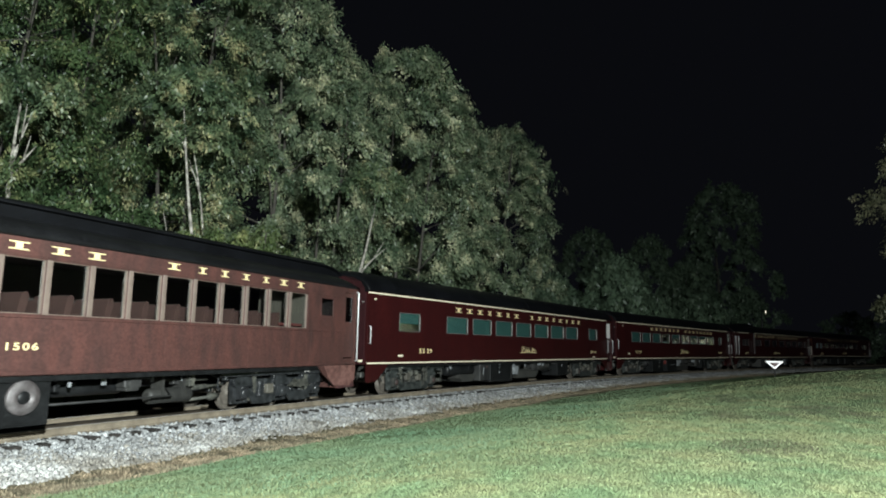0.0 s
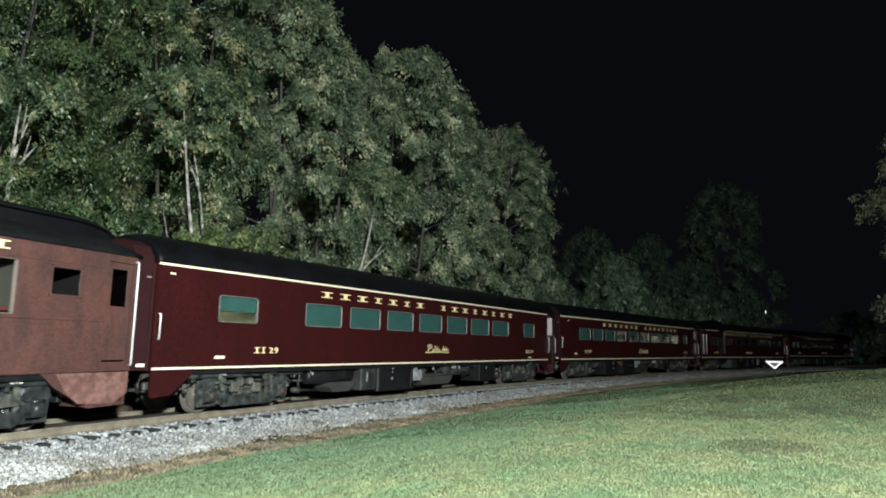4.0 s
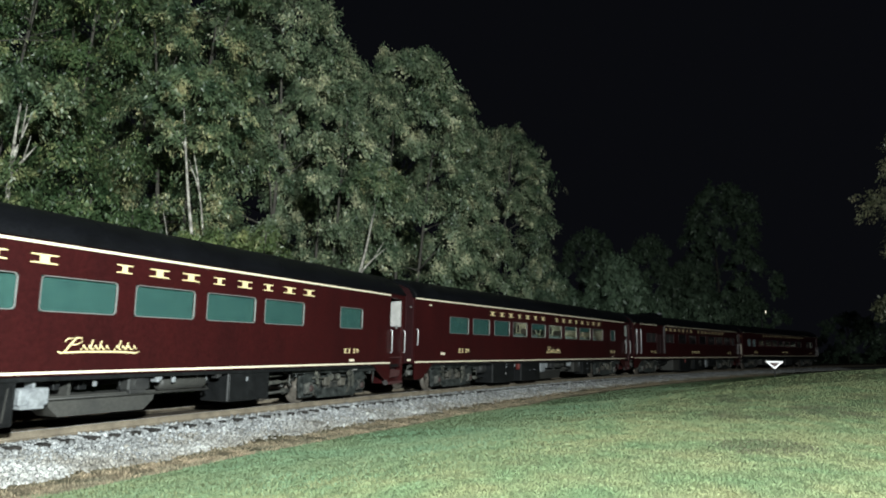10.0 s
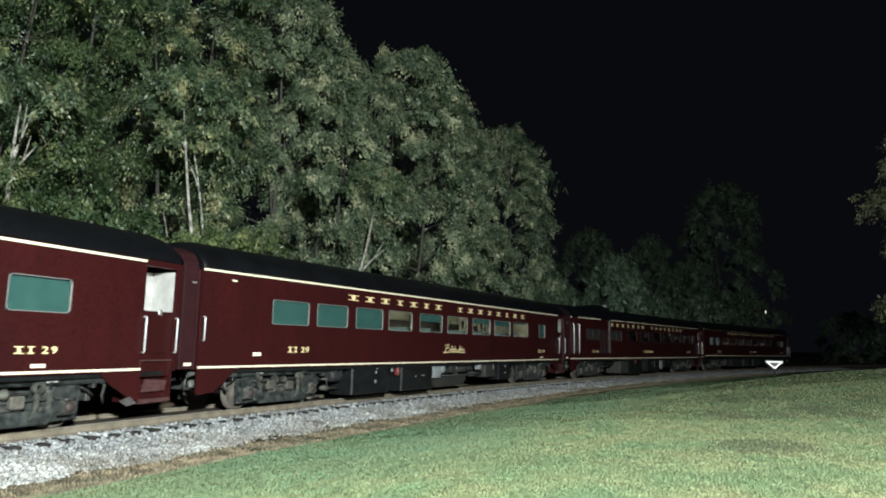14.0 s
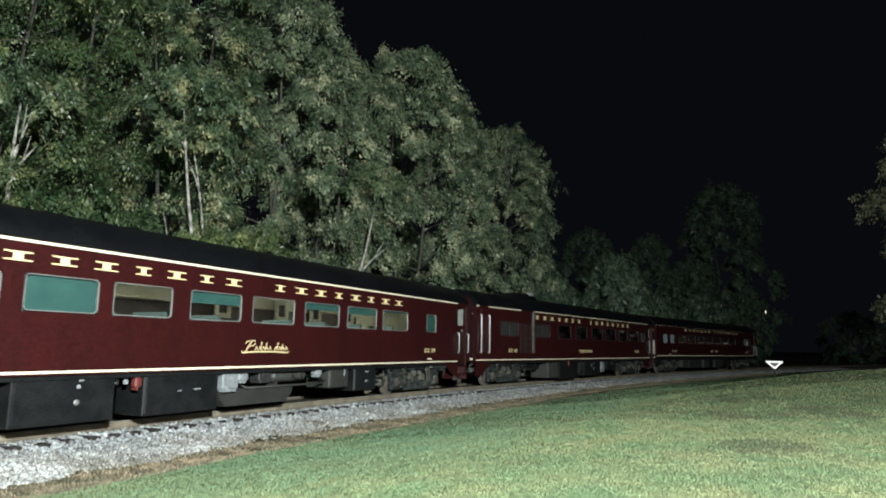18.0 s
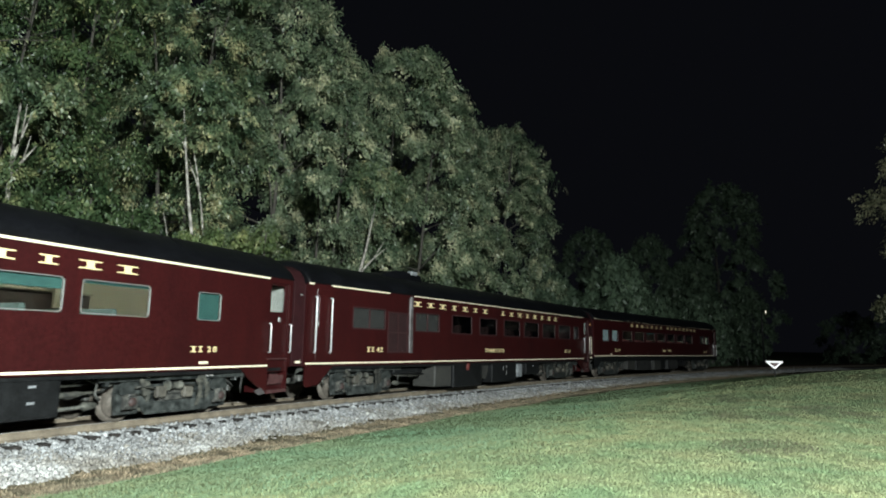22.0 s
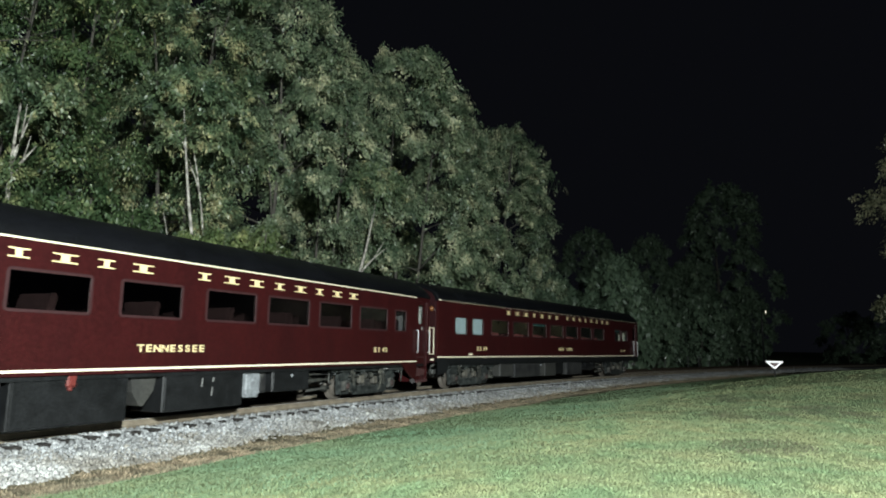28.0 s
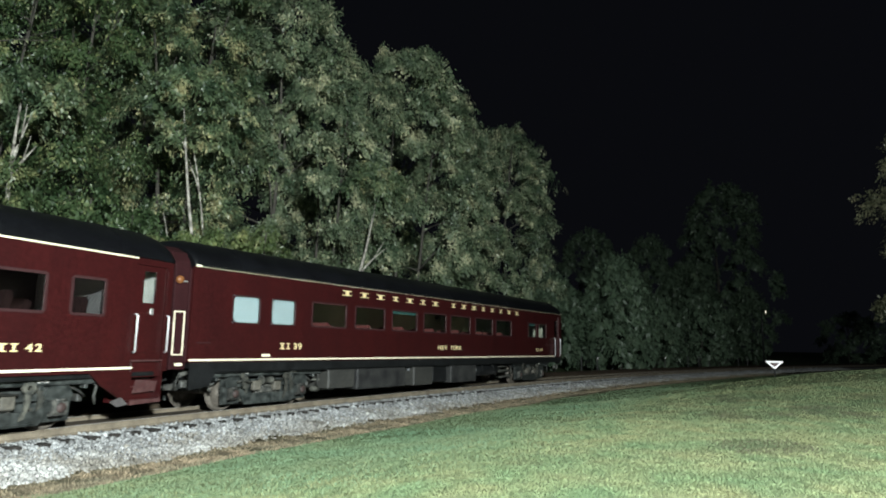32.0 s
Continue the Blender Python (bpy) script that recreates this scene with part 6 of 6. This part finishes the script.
def woods():
    birch = "tall birch tree with pale trunks and dense drooping leaves"
    rows = [  # bearing, distance, height, radius, lowest leaves, leaves, material
        (-70, 21.0, 17.0, 4.0, 2.5, 20000, LEAFS), (95, 23.5, 20.0, 4.3, 2.5, 37000, LEAFS), (300, 26.0, 20.5, 4.2, 3.0, 46000, LEAF), (478, 28.5, 21.0, 4.2, 2.8, 50000, LEAFB),
        (566, 30.0, 16.6, 3.6, 2.5, 42000, LEAFB), (716, 34.0, 18.4, 5.2, 2.5, 64000, LEAFB), (886, 43.5, 17.4, 4.4, 2.5, 54000, LEAFB), (802, 38.0, 16.6, 4.2, 2.5, 36000, LEAFB),
        (190, 33.0, 21.0, 5.0, 1.5, 15000, LEAF), (390, 36.5, 22.0, 5.4, 1.5, 17000, LEAF), (10, 31.5, 21.0, 5.0, 1.5, 15000, LEAF), (620, 40.0, 16.5, 5.4, 1.5, 16000, LEAF),
    ]
    gaps = {0: (-1.0, 9.0, 17.0, 2.4), 1: (-0.35, 5.0, 10.5, 1.2), 2: (-2.1, 5.0, 11.0, 1.5), 4: (-1.3, 5.2, 9.0, 1.5), 5: (-2.1, 4.5, 8.0, 0.8)}
    for i, (px, depth, h, r, low, leaves, m) in enumerate(rows):
        x, y = place(px, depth)
        tree(birch, x, y, h, r, low, 30 + i, m, DARKBARK, int(leaves * 1.6), 0.068 if depth < 30 else 0.12 if i > 7 else 0.078, 62, 2, gaps.get(i), stem_lean=0.42)
    # bearing, distance, lean, wave, thickness, height, radius, lowest leaves, seed, forks (height, reach aside, reach up)
    young_birch(-10, 19.6, 0.25, 0.06, 0.15, 10.6, 1.9, 9.2, 50, [(7.5, 0.65, 1.5), (7.0, 0.9, 1.0)], 9500)
    young_birch(386, 22.0, -1.72, 0.08, 0.115, 11.8, 1.9, 10.2, 51, [(8.9, -0.4, 0.6)], 10000)
    young_birch(422, 22.3, -2.04, 0.12, 0.08, 10.2, 1.5, 9.0, 52, [(7.4, -0.3, 0.9)])
    young_birch(332, 23.0, -1.1, 0.1, 0.06, 8.0, 0.6, 6.9, 53, [(5.6, -0.5, 0.35)], 500)
    young_birch(580, 29.2, 2.4, 0.1, 0.13, 10.8, 1.6, 8.8, 54, [(5.4, 1.2, 1.2), (4.4, 0.9, 0.6)])
    for i, (px, depth, h, r) in enumerate([(352, 21.6, 6.5, 1.5), (300, 22.0, 6.3, 1.2), (60, 18.4, 6.9, 1.7), (150, 19.2, 7.3, 1.8), (232, 20.7, 6.9, 1.6), (455, 24.2, 7.0, 1.6)]):
        x, y = place(px, depth)
        tree("leafy young tree at the edge of the woods", x, y, h, r, 2.0, 120 + i, LEAFG if i in (0, 1, 5) else LEAFS, DARKBARK, 9000, 0.07, 22, 1, limbs=0)
    dim = "leafy tree in the dark distance behind the track"
    for i, (px, depth, h, r, leaves) in enumerate([(985, 60, 9.0, 3.0, 8000), (1045, 98, 19.5, 6.5, 12000), (1095, 60, 10.8, 3.9, 16000), (1150, 100, 19.0, 6.0, 12000), (1215, 98, 15.0, 5.5, 12000), (1283, 104, 28.5, 9.0, 26000),
                                                   (1160, 70, 8.0, 3.2, 6000), (1240, 78, 9.0, 3.6, 6000), (1320, 100, 12.0, 4.0, 6000), (1035, 66, 5.0, 3.0, 5000)]):
        x, y = place(px, depth)
        tree(dim, x, y, h, r, 0.8, 60 + i, LEAFD, DARKBARK, int(leaves * 1.5), 0.21, 95, 1, limbs=0, even=0.95)
    x, y = place(1712, 46)
    tree("yellowing broad-leaved tree at the lawn's edge", x, y, 20.0, 7.8, 5.6, 80, LEAFY, DARKBARK, 22000, 0.11, 34, 1, group="trees by the lawn")
    for i, (px, depth, h, r) in enumerate([(1600, 112, 13, 7.0), (1500, 125, 10, 6.0)]):
        x, y = place(px, depth)
        tree("dark leafy tree beyond the lawn", x, y, h, r, 0.6, 84 + i, LEAFD, DARKBARK, 12000, 0.17, 40, 1, group="trees by the lawn")


woods()

# ================= small things by the line =================


def fence():
    top = thing("fence", "low wire fence on thin steel posts beyond the track", "fence")
    bm = bmesh.new()
    box(bm, -0.03, 0.03, -0.03, 0.03, -0.1, 1.6, 0.008)
    post = mesh_of("post", bm, POST)
    for i in range(16):
        s = 35.56 + 2.84 * i
        x, y, h = line(s, -5.2)
        z = float(ground_z(-5.2))
        share("post", post, top, pose(x, y, z, 0, 0, math.degrees(h)))
        if i in (1, 6, 12):
            bm = bmesh.new()
            box(bm, -0.07, 0.07, -0.06, -0.035, 1.39, 1.51, 0.01)
            cap = part("reflector", bm, REFLECT, top, "white reflector plate")
            cap.matrix_basis = pose(x, y, z, 0, 0, math.degrees(h))
    for z in (0.4, 0.8, 1.2, 1.55):
        bm = bmesh.new()
        pts = []
        for i in range(16):
            x, y, _ = line(35.56 + 2.84 * i, -5.2)
            pts.append((x, y, float(ground_z(-5.2)) + z))
        tube(bm, pts, 0.008, 4)
        part("wire", bm, POST, top)


fence()


def sign():
    """A small three-cornered sign, point down, with a white border."""
    depth = 38.0
    x, y = place(1366, depth)
    z = float(ground_z(from_line([x], [y]))[0])
    top = thing("warning_sign", "three-cornered white-bordered sign, point down, on a short post", "sign", m=pose(x, y, z - 0.13, 0, 0, -26))
    bm = bmesh.new()
    tube(bm, [(0, 0.03, -0.3), (0, 0.03, 1.05)], 0.03, 8)
    part("post", bm, BLACK, top)

    def tri(k, cz):
        pts = []
        for cx, z0 in ((-0.47, 0.2), (0.47, 0.2), (0.0, -0.26)):
            pts.append((cx * k, cz + z0 * k))
        return pts

    bm = bmesh.new()
    ring(bm, [(-0.45, 1.11), (-0.42, 1.15), (0.42, 1.15), (0.45, 1.11), (0.04, 0.72), (-0.04, 0.72)][::-1], [(-0.27, 1.05), (-0.26, 1.06), (0.26, 1.06), (0.27, 1.05), (0.01, 0.83), (-0.01, 0.83)][::-1], -0.012, 0.012)
    part("border", bm, REFLECT, top)
    bm = bmesh.new()
    slab(bm, [(-0.28, 1.05), (0.28, 1.05), (0.0, 0.8)], -0.006, 0.006)
    part("centre", bm, SIGNRED, top)


sign()


def far_lamp():
    depth = 80.0
    x, y = place(1348, depth)
    top = thing("street_lamp", "distant street lamp, lit, on a dark pole", "lamp", m=pose(x, y, 0))
    bm = bmesh.new()
    tube(bm, [(0, 0, -1), (0, 0, 6.3), (0.0, 0, 6.6), (0.4, 0, 6.75)], [0.12, 0.08, 0.06, 0.05], 8)
    part("pole", bm, BLACK, top)
    bm = bmesh.new()
    box(bm, 0.3, 0.7, -0.12, 0.12, 6.68, 6.8, 0.04)
    part("head", bm, BLACK, top)
    bm = bmesh.new()
    tube(bm, [(0.5, 0, 6.4), (0.5, 0, 6.44), (0.5, 0, 6.58), (0.5, 0, 6.68)], [0.025, 0.048, 0.055, 0.035], 10)
    part("bulb", bm, GLOW, top)


far_lamp()

# ================= what moves =================


def motions():
    for car, start in CARS:
        rows = []
        for k in range(33):
            s = start - travelled(k)
            ax, ay, _ = line(s - CENTRES)
            bx, by, _ = line(s + CENTRES)
            rows.append((k, pose((ax + bx) / 2, (ay + by) / 2, 0, 0, 0, math.degrees(math.atan2(by - ay, bx - ax)))))
        walk(car, rows)
    for wheel, x in WHEELS:
        walk(wheel, [(k / 5, pose(x, 0, WHEEL_R, 0, -math.degrees(travelled(k / 5) / WHEEL_R), 0)) for k in range(161)])


motions()
